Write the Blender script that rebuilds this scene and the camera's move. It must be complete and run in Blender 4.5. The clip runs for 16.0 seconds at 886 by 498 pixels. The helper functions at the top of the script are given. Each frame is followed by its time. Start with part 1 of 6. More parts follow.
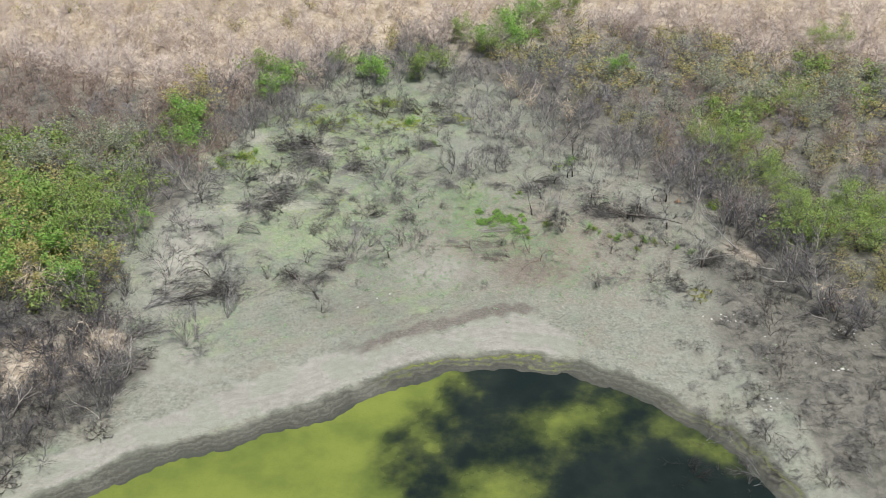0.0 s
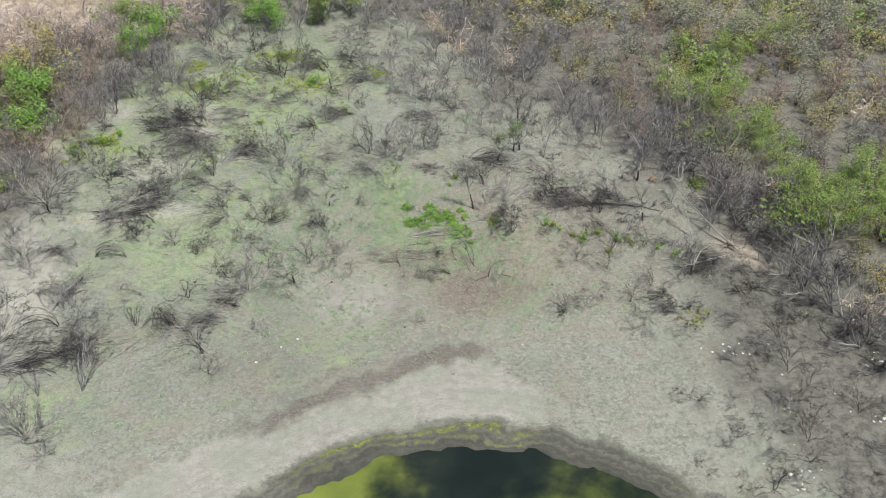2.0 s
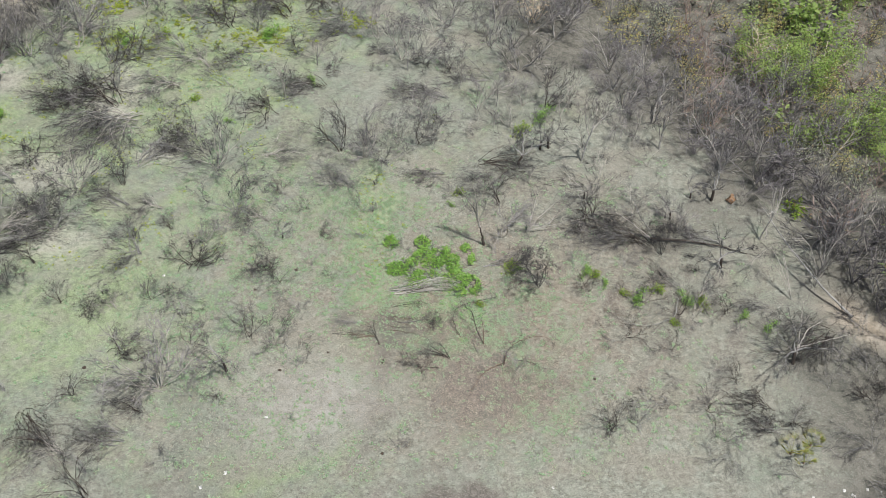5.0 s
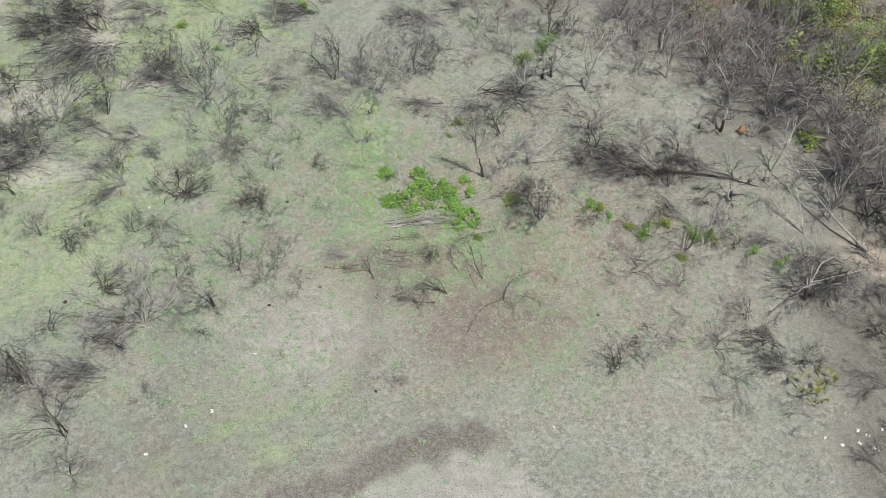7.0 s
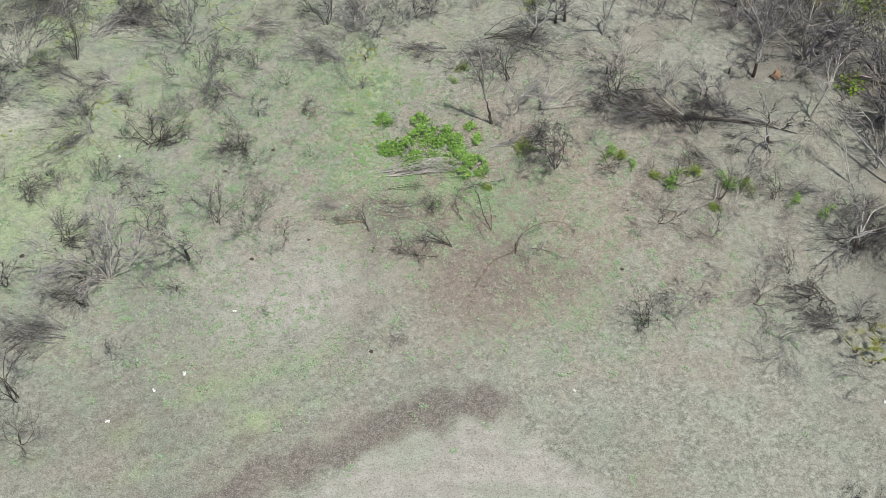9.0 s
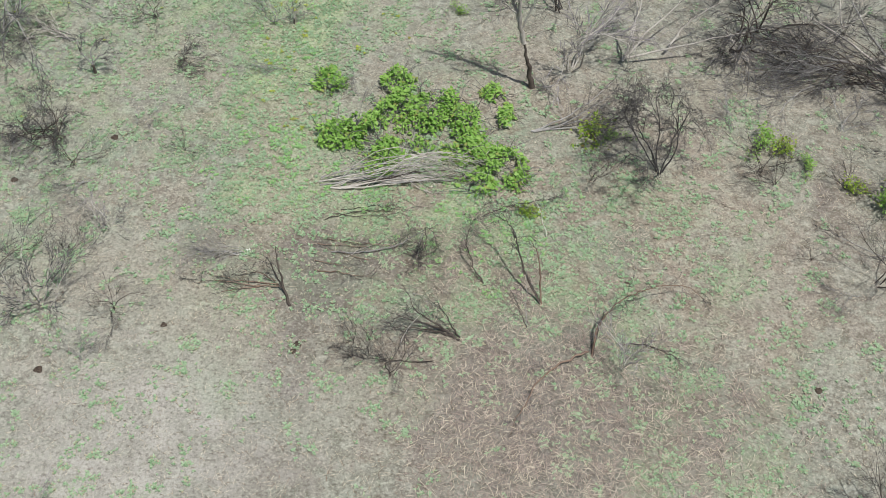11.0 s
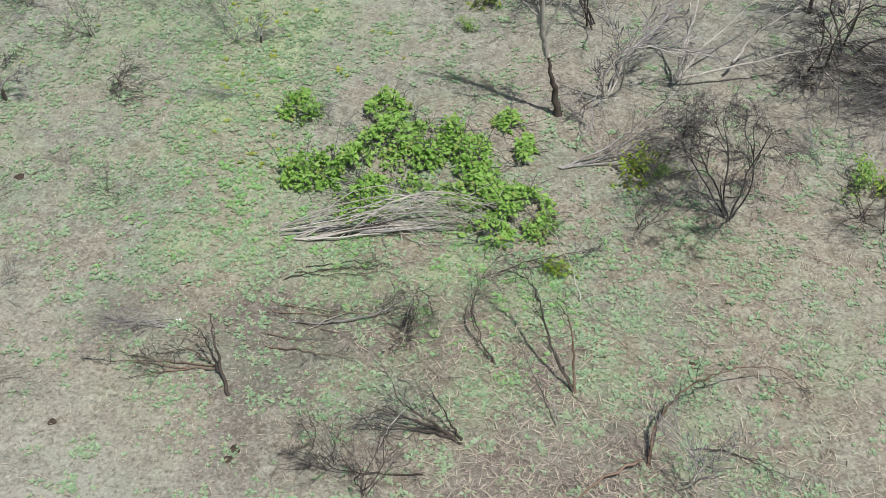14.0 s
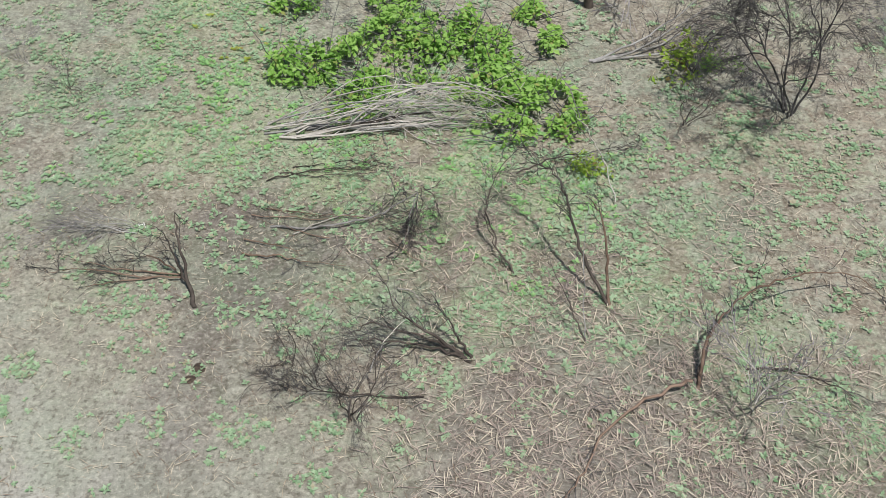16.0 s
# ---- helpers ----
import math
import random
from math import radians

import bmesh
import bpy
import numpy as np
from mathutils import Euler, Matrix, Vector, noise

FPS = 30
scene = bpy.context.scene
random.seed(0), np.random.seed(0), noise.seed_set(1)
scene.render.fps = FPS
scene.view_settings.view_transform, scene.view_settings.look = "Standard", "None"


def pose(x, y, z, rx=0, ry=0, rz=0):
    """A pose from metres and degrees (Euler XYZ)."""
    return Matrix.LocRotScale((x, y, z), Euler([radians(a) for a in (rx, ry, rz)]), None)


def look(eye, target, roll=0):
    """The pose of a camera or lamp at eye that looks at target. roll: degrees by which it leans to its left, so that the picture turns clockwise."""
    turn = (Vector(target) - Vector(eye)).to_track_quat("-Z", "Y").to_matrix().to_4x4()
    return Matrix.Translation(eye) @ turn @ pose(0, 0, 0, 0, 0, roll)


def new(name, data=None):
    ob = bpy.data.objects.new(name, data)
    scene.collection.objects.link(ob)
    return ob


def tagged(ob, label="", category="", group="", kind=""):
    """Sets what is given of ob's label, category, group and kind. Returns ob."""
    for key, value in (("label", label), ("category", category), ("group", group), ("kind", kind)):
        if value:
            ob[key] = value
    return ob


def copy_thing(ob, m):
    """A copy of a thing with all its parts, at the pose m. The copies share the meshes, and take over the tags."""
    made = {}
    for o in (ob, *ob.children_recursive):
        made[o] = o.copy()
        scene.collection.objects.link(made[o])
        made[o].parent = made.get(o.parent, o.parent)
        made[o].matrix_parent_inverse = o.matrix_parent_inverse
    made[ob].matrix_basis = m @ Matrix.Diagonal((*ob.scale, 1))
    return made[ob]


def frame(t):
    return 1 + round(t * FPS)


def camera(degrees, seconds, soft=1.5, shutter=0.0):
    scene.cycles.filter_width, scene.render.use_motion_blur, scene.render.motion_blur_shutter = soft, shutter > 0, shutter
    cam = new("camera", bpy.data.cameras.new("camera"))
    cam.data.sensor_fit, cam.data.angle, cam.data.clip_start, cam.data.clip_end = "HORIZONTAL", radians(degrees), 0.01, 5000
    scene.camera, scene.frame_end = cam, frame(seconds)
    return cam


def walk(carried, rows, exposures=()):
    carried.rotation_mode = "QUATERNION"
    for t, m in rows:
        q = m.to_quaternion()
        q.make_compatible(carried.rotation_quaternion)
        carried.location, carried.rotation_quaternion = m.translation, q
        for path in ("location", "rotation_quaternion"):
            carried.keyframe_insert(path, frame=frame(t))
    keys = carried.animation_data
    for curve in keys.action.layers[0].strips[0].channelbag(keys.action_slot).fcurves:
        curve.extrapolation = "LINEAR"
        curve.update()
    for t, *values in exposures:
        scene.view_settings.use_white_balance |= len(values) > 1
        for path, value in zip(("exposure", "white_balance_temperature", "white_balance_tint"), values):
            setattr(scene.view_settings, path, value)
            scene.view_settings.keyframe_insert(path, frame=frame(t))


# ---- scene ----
cam = camera(42.0, 16.0, soft=0.6)
PATH = [
    (0, (0.966, -0.770, 67.401), (0.834, 16.376, 57.105), 1.00),
    (0.5, (0.791, 7.195, 66.186), (0.730, 24.269, 55.771), 1.24),
    (1, (0.479, 14.661, 65.396), (0.840, 31.636, 54.827), 1.19),
    (1.5, (0.658, 22.493, 63.389), (1.808, 39.291, 52.596), 0.52),
    (2, (0.927, 30.307, 62.584), (2.147, 46.263, 50.587), 0.85),
    (2.5, (0.948, 38.360, 63.074), (2.233, 53.438, 49.996), 1.45),
    (3, (1.577, 45.123, 62.411), (2.826, 60.028, 49.134), 1.71),
    (3.2, (2.073, 47.370, 62.040), (3.249, 62.228, 48.704), 1.60),
    (5.3, (3.354, 64.863, 54.161), (4.499, 78.761, 39.825), 2.14),
    (5.5, (3.300, 65.068, 54.281), (4.453, 78.678, 39.671), 2.26),
    (6, (3.328, 65.197, 54.292), (4.483, 78.692, 39.577), 2.37),
    (6.5, (3.598, 65.300, 53.534), (4.705, 78.816, 38.833), 2.19),
    (7, (3.808, 65.400, 51.557), (4.896, 79.013, 36.946), 2.08),
    (7.5, (4.004, 65.591, 49.266), (5.056, 79.327, 34.767), 1.88),
    (8, (4.069, 65.785, 47.195), (5.102, 79.621, 32.790), 1.73),
    (8.5, (4.035, 66.082, 45.514), (5.062, 79.979, 31.167), 1.69),
    (8.7, (3.979, 66.191, 45.057), (5.014, 80.104, 30.727), 1.69),
    (10.8, (5.656, 91.010, 23.722), (6.742, 104.391, 8.897), 2.00),
    (11, (5.732, 91.641, 22.867), (6.822, 105.263, 8.264), 1.92),
    (11.5, (5.753, 91.720, 22.388), (6.857, 105.378, 7.820), 1.94),
    (12, (5.804, 91.647, 22.064), (6.908, 105.276, 7.468), 1.89),
    (12.5, (5.825, 91.719, 21.696), (6.955, 105.743, 7.481), 1.86),
    (13, (5.835, 91.715, 21.517), (6.985, 106.549, 8.151), 1.71),
    (13.5, (6.009, 93.323, 19.690), (7.115, 108.219, 6.391), 1.53),
    (14, (6.665, 96.819, 16.664), (7.397, 111.563, 3.170), 0.57),
    (14.5, (6.666, 96.897, 16.470), (7.397, 111.623, 2.956), 0.60),
    (15, (6.922, 99.091, 14.747), (7.468, 113.553, 0.942), 0.07),
    (15.5, (6.980, 99.007, 14.352), (7.462, 113.330, 0.402), -0.17),
    (16, (7.179, 98.291, 12.989), (7.317, 112.963, -0.603), -1.14),
]
walk(cam, [(t, look(eye, target, roll)) for t, eye, target, roll in PATH])

# ---------------------------------------------------------------- sky and sun
SUN_WAY = Vector((0.23, -0.30, 0.925)).normalized()
world = bpy.data.worlds.new("sky")
scene.world = world
world.use_nodes = True
sky = world.node_tree.nodes.new("ShaderNodeTexSky")
sky.sky_type, sky.sun_disc = "NISHITA", False
sky.sun_elevation, sky.sun_rotation = radians(67.7), radians(142.5)
sky.air_density, sky.dust_density = 1.0, 2.0
background = world.node_tree.nodes["Background"]
background.inputs[1].default_value = 0.078
world.node_tree.links.new(sky.outputs[0], background.inputs[0])
sun = new("sun", bpy.data.lights.new("sun", "SUN"))
sun.data.energy, sun.data.angle, sun.data.color = 4.2, radians(0.6), (1.0, 0.985, 0.955)
sun.matrix_world = look(SUN_WAY * 200 + Vector((5, 110, 0)), (5, 110, 0))


# ---------------------------------------------------------------- materials
class Tree:
    """A small help to write node trees."""

    def __init__(self, name):
        self.material = bpy.data.materials.new(name)
        self.material.use_nodes = True
        self.tree = self.material.node_tree
        self.shader = self.tree.nodes["Principled BSDF"]
        self.out = self.tree.nodes["Material Output"]

    def node(self, kind, **values):
        n = self.tree.nodes.new(kind)
        for key, value in values.items():
            self.put(n.inputs[key.replace("_", " ")], value)
        return n

    def put(self, socket, value):
        if isinstance(value, bpy.types.NodeSocket):
            self.tree.links.new(value, socket)
        elif isinstance(value, tuple) and len(value) == 3 and socket.type == "RGBA":
            socket.default_value = (*value, 1.0)
        else:
            socket.default_value = value

    def place(self):
        return self.tree.nodes.new("ShaderNodeNewGeometry").outputs["Position"]

    def noise(self, scale, detail=3.0, rough=0.55, where=None):
        n = self.node("ShaderNodeTexNoise", Scale=scale, Detail=detail, Roughness=rough)
        self.tree.links.new(where or self.place(), n.inputs["Vector"])
        return n.outputs["Fac"]

    def ramp(self, value, low, high):
        n = self.node("ShaderNodeMapRange")
        n.interpolation_type = "SMOOTHSTEP"
        self.put(n.inputs[0], value)
        n.inputs[1].default_value, n.inputs[2].default_value = low, high
        return n.outputs[0]

    def mix(self, factor, a, b, blend="MIX"):
        n = self.tree.nodes.new("ShaderNodeMix")
        n.data_type, n.blend_type = "RGBA", blend
        self.put(n.inputs[0], factor)
        self.put(n.inputs[6], a)
        self.put(n.inputs[7], b)
        return n.outputs[2]

    def sums(self, op, a, b=0.0, clamp=False):
        n = self.tree.nodes.new("ShaderNodeMath")
        n.operation, n.use_clamp = op, clamp
        self.put(n.inputs[0], a)
        self.put(n.inputs[1], b)
        return n.outputs[0]

    def bump(self, height, strength, distance):
        n = self.node("ShaderNodeBump", Strength=strength, Distance=distance, Height=height)
        self.put(self.shader.inputs["Normal"], n.outputs[0])

    def finish(self, colour, rough=0.9, gloss=0.25):
        self.put(self.shader.inputs["Base Color"], colour)
        self.put(self.shader.inputs["Roughness"], rough)
        self.put(self.shader.inputs["Specular IOR Level"], gloss)
        return self.material


def bark(name, dark, light, scale=9.0):
    t = Tree(name)
    own = t.tree.nodes.new("ShaderNodeObjectInfo").outputs["Random"]
    grain = t.noise(scale, 4.0, 0.7)
    patch = t.noise(1.3, 2.0)
    f = t.sums("ADD", t.sums("MULTIPLY", grain, 0.6), t.sums("MULTIPLY", patch, 0.5))
    f = t.sums("ADD", f, t.sums("MULTIPLY", own, 0.18))
    t.bump(grain, 0.5, 0.02)
    return t.finish(t.mix(t.ramp(f, 0.4, 0.85), dark, light), 0.9)


def leaf(name, a, b, dry=(0.30, 0.24, 0.08), dry_share=0.06, through_share=0.4):
    t = Tree(name)
    own = t.tree.nodes.new("ShaderNodeNewGeometry").outputs["Random Per Island"]
    patch = t.noise(0.35, 2.0)
    c = t.mix(t.ramp(own, 0.0, 1.0), a, b)
    c = t.mix(t.ramp(patch, 0.35, 0.7), c, t.mix(0.5, c, b))
    pick = t.sums("GREATER_THAN", t.sums("FRACT", t.sums("MULTIPLY", own, 37.0)), 1.0 - dry_share)
    c = t.mix(pick, c, dry)
    t.finish(c, 0.55, 0.3)
    lit = t.node("ShaderNodeBsdfTranslucent", Color=c)
    both = t.tree.nodes.new("ShaderNodeMixShader")
    both.inputs[0].default_value = through_share
    t.tree.links.new(t.shader.outputs[0], both.inputs[1])
    t.tree.links.new(lit.outputs[0], both.inputs[2])
    t.tree.links.new(both.outputs[0], t.out.inputs[0])
    return t.material


BARK_GREY = bark("weathered grey wood", (0.15, 0.142, 0.134), (0.43, 0.415, 0.39))
BARK_PALE = bark("bleached pale wood", (0.31, 0.285, 0.25), (0.60, 0.56, 0.50))
BARK_DARK = bark("dark wet bark", (0.03, 0.024, 0.02), (0.11, 0.09, 0.075))
BARK_BROWN = bark("dry brown bark", (0.10, 0.065, 0.045), (0.27, 0.19, 0.14))
TWIG_GREY = bark("grey dead twigs", (0.05, 0.048, 0.047), (0.185, 0.178, 0.173), 3.0)
TWIG_BROWN = bark("dark grey twigs", (0.072, 0.067, 0.068), (0.195, 0.182, 0.184), 0.7)
TWIG_DARK = bark("dark dead twigs", (0.034, 0.032, 0.031), (0.115, 0.107, 0.102), 3.0)
TWIG_MAUVE = bark("mauve grey dry twigs", (0.135, 0.122, 0.124), (0.31, 0.288, 0.288), 0.6)
# pinkish and tan twigs hold the far slope's sunlight in their colour
TWIG_ROSE = bark("pinkish grey dry twigs", (0.47, 0.39, 0.34), (0.73, 0.63, 0.56), 0.4)
TWIG_RUST = bark("rust grey dry twigs", (0.25, 0.19, 0.16), (0.45, 0.36, 0.31), 0.4)
TWIG_TAN = bark("sun-bright tan twigs", (0.47, 0.375, 0.28), (0.76, 0.64, 0.50), 0.3)
LEAF_VINE = leaf("vivid green vine leaves", (0.17, 0.36, 0.055), (0.37, 0.58, 0.15), (0.36, 0.40, 0.12), 0.05, 0.4)
LEAF_GREEN = leaf("fresh green acacia leaves", (0.20, 0.31, 0.075), (0.38, 0.49, 0.15))
LEAF_ACACIA = leaf("pale green feathery acacia leaves", (0.24, 0.36, 0.085), (0.42, 0.54, 0.17))
LEAF_OLIVE = leaf("olive scrub leaves", (0.32, 0.325, 0.105), (0.57, 0.53, 0.22), (0.56, 0.42, 0.17), 0.25)
LEAF_SAGE = leaf("sage green scrub leaves", (0.26, 0.29, 0.19), (0.48, 0.51, 0.37), (0.40, 0.34, 0.20), 0.15)
# tan leaves likewise raised for the sun on the slope
LEAF_TAN = leaf("dry tan scrub leaves", (0.50, 0.385, 0.25), (0.78, 0.65, 0.47), (0.36, 0.37, 0.12), 0.12)
LEAF_RUST = leaf("rust brown dry leaves", (0.25, 0.155, 0.105), (0.42, 0.295, 0.21), (0.28, 0.27, 0.10), 0.15)
LEAF_BUSH = leaf("fresh yellow green bush leaves", (0.22, 0.36, 0.04), (0.37, 0.50, 0.08))
LEAF_LIME = leaf("yellow green herb leaves", (0.29, 0.38, 0.05), (0.45, 0.51, 0.10))
LEAF_WEED = leaf("low weed leaves", (0.225, 0.37, 0.195), (0.42, 0.55, 0.35), (0.47, 0.43, 0.30), 0.15, 0.35)
LEAF_STRIP = leaf("vivid soft green weeds", (0.19, 0.41, 0.13), (0.36, 0.58, 0.24), (0.45, 0.43, 0.28), 0.1, 0.35)
STRAW = leaf("dry straw", (0.40, 0.33, 0.24), (0.64, 0.57, 0.44), (0.24, 0.17, 0.12), 0.25, 0.1)
LITTER = leaf("reddish dry twig litter", (0.23, 0.178, 0.148), (0.42, 0.35, 0.295), (0.56, 0.49, 0.38), 0.3, 0.05)


def ground_material():
    t = Tree("dried lake bed earth")
    zone = t.node("ShaderNodeVertexColor")
    zone.layer_name = "zone"
    zone2 = t.node("ShaderNodeVertexColor")
    zone2.layer_name = "zone2"
    z1 = t.node("ShaderNodeSeparateColor", Color=zone.outputs[0])
    z2 = t.node("ShaderNodeSeparateColor", Color=zone2.outputs[0])
    green, brown, pale = z1.outputs[0], z1.outputs[1], z1.outputs[2]
    lace, woods_and_shade, far = z2.outputs[1], z2.outputs[2], zone2.outputs[1]
    big, mid, small, fine = t.noise(0.22, 4.0, 0.6), t.noise(1.1, 5.0, 0.7), t.noise(3.6, 8.0, 0.8), t.noise(26.0, 3.0, 0.7)
    speck, grit, tuft, blotch = t.noise(9.0, 2.0, 0.5), t.noise(14.0, 5.0, 0.75), t.noise(2.3, 8.0, 0.82), t.noise(0.55, 5.0, 0.75)

    def around(value, amount, swing):
        return t.sums("ADD", value, t.sums("MULTIPLY", t.sums("SUBTRACT", amount, 0.5), swing))

    def part_of(share, value):
        return t.sums("MULTIPLY", value, share)

    soil = t.mix(t.ramp(mid, 0.42, 0.58), (0.185, 0.190, 0.156), (0.29, 0.303, 0.25))
    soil = t.mix(t.ramp(small, 0.44, 0.64), soil, (0.38, 0.398, 0.332))
    soil = t.mix(part_of(0.5, t.ramp(big, 0.5, 0.62)), soil, (0.25, 0.215, 0.175))
    earthy = z2.outputs[0]
    soil = t.mix(part_of(0.5, earthy), soil, t.mix(t.ramp(small, 0.42, 0.6), (0.26, 0.222, 0.17), (0.42, 0.375, 0.295)))
    # thin green growth
    cover = around(around(green, small, 1.9), mid, 1.7)
    grass = t.mix(t.ramp(big, 0.42, 0.58), (0.20, 0.285, 0.195), (0.29, 0.365, 0.21))
    grass = t.mix(t.ramp(around(green, mid, 0.6), 0.55, 1.0), grass, (0.35, 0.45, 0.225))
    grass = t.mix(t.ramp(fine, 0.44, 0.56), t.mix(0.5, grass, (0.11, 0.15, 0.07)), grass)
    c = t.mix(part_of(0.85, t.ramp(cover, 0.25, 1.0)), soil, grass)
    bare_earth = t.mix(t.ramp(small, 0.42, 0.6), t.mix(earthy, (0.20, 0.182, 0.15), (0.205, 0.155, 0.122)), t.mix(earthy, (0.36, 0.348, 0.29), (0.375, 0.315, 0.25)))
    c = t.mix(t.sums("MULTIPLY", t.sums("ADD", 0.5, part_of(0.25, earthy)), t.ramp(around(blotch, tuft, 0.35), 0.47, 0.56)), c, bare_earth)
    c = t.mix(part_of(0.6, t.ramp(tuft, 0.51, 0.62)), c, t.mix(0.6, c, (0.085, 0.10, 0.055)))
    c = t.mix(part_of(0.45, t.ramp(tuft, 0.49, 0.38)), c, t.mix(0.6, c, (0.48, 0.475, 0.385)))
    # reddish litter and old flood lines
    stain = around(around(brown, mid, 1.3), small, 1.0)
    earth = t.mix(t.ramp(small, 0.44, 0.58), (0.115, 0.098, 0.087), (0.212, 0.183, 0.162))
    c = t.mix(part_of(0.85, t.ramp(stain, 0.25, 0.95)), c, earth)
    # bare pale silt with faint old waterlines; also brightens the left bed
    shore_way = t.sums("SUBTRACT", t.sums("MULTIPLY", zone.outputs[1], 24.0), 4.0)
    frayed = around(around(around(shore_way, mid, 1.3), small, 0.5), big, 2.4)
    bare = around(around(pale, mid, 0.8), big, 0.7)
    silt = t.mix(t.ramp(mid, 0.42, 0.58), (0.36, 0.34, 0.30), (0.43, 0.408, 0.365))
    silt = t.mix(t.ramp(small, 0.5, 0.62), silt, (0.31, 0.295, 0.25))
    silt = t.mix(part_of(0.55, t.ramp(big, 0.46, 0.6)), silt, (0.27, 0.32, 0.235))
    wave = t.sums("SINE", t.sums("MULTIPLY", frayed, 7.0))
    silt = t.mix(t.sums("MULTIPLY", part_of(0.2, t.ramp(wave, 0.2, 0.95)), t.ramp(frayed, 11.0, 7.0)), silt, (0.22, 0.205, 0.165))
    c = t.mix(part_of(0.85, t.ramp(bare, 0.2, 0.9)), c, silt)
    # buff bare sand where the shrubs lie flattened
    sand = t.sums("MULTIPLY", t.ramp(around(around(around(lace, mid, 1.0), small, 0.5), big, 0.8), 0.25, 0.9), t.ramp(shore_way, 9.0, 12.0))
    c = t.mix(part_of(0.56, sand), c, t.mix(t.ramp(small, 0.42, 0.6), (0.42, 0.40, 0.335), (0.58, 0.55, 0.47)))
    # banded wet mud at the water's edge
    bands = t.node("ShaderNodeValToRGB", Fac=t.sums("MULTIPLY", frayed, 0.25))
    stops = bands.color_ramp.elements
    stops[0].position, stops[0].color = 0.0, (0.055, 0.06, 0.048, 1)
    stops[1].position, stops[1].color = 0.95, (0.26, 0.245, 0.205, 1)
    for at, shade in ((0.10, 0.10), (0.16, 0.065), (0.24, 0.15), (0.30, 0.085), (0.42, 0.17), (0.47, 0.095), (0.60, 0.20), (0.66, 0.13), (0.80, 0.25)):
        stops.new(at).color = (shade, shade * 0.98, shade * 0.8, 1)
    mud = t.mix(part_of(0.6, t.ramp(small, 0.46, 0.58)), bands.outputs[0], (0.05, 0.052, 0.042))
    mud = t.mix(part_of(0.2, t.ramp(tuft, 0.53, 0.62)), mud, (0.12, 0.125, 0.085))
    soaked = t.ramp(frayed, 3.0, 2.2)
    c = t.mix(part_of(0.97, soaked), c, mud)
    broken = t.ramp(t.noise(1.1, 5.0, 0.75), 0.40, 0.56)
    for at, wide, much in ((1.9, 0.4, 0.9), (1.1, 0.25, 0.5)):
        near = t.ramp(t.sums("ABSOLUTE", t.sums("SUBTRACT", around(frayed, big, 0.8), at)), wide, 0.03)
        c = t.mix(t.sums("MULTIPLY", t.sums("MULTIPLY", near, broken), part_of(much, lace)), c, t.mix(t.ramp(small, 0.42, 0.58), (0.13, 0.155, 0.04), (0.30, 0.34, 0.055)))
    # earth and leaf fall under the scrub; also laid as shade on the right
    floor = t.mix(t.ramp(mid, 0.42, 0.58), (0.098, 0.094, 0.080), (0.185, 0.175, 0.149))
    floor = t.mix(t.ramp(small, 0.52, 0.64), floor, (0.22, 0.206, 0.172))
    # bank sand and tan far slope, the slope's sunlight put into the colour
    dry = t.mix(t.ramp(mid, 0.42, 0.58), (0.42, 0.335, 0.245), (0.66, 0.56, 0.44))
    floor = t.mix(t.ramp(far, 0.2, 0.8), floor, dry)
    c = t.mix(part_of(0.95, t.ramp(around(woods_and_shade, mid, 0.9), 0.2, 0.8)), c, floor)
    # darker mottling half a metre across
    lump = t.noise(1.9, 3.0, 0.6)
    c = t.mix(part_of(0.16, t.ramp(lump, 0.52, 0.68)), c, t.mix(0.6, c, (0.07, 0.07, 0.05)))
    # broad soft patches, lighter and darker
    broad = t.noise(0.11, 4.0, 0.6)
    c = t.mix(part_of(0.14, t.ramp(broad, 0.5, 0.62)), c, t.mix(0.5, c, (0.50, 0.49, 0.41)))
    c = t.mix(part_of(0.3, t.ramp(broad, 0.48, 0.36)), c, t.mix(0.5, c, (0.12, 0.135, 0.10)))
    # grit, crumbs and dead grass
    c = t.mix(part_of(0.5, t.ramp(speck, 0.56, 0.66)), c, t.mix(0.75, c, (0.08, 0.065, 0.05)))
    c = t.mix(t.sums("MULTIPLY", t.sums("ADD", 0.45, part_of(0.35, earthy)), t.ramp(grit, 0.47, 0.36)), c, t.mix(0.75, c, (0.07, 0.062, 0.042)))
    dry_share = t.sums("SUBTRACT", 0.45, part_of(0.4, soaked))
    c = t.mix(t.sums("MULTIPLY", dry_share, t.ramp(grit, 0.53, 0.61)), c, t.mix(0.7, c, (0.60, 0.58, 0.47)))
    rough = t.sums("SUBTRACT", 0.95, part_of(0.35, soaked))
    relief = t.sums("ADD", part_of(0.6, small), part_of(0.35, fine))
    t.bump(relief, 0.7, 0.06)
    return t.finish(c, rough, 0.2)


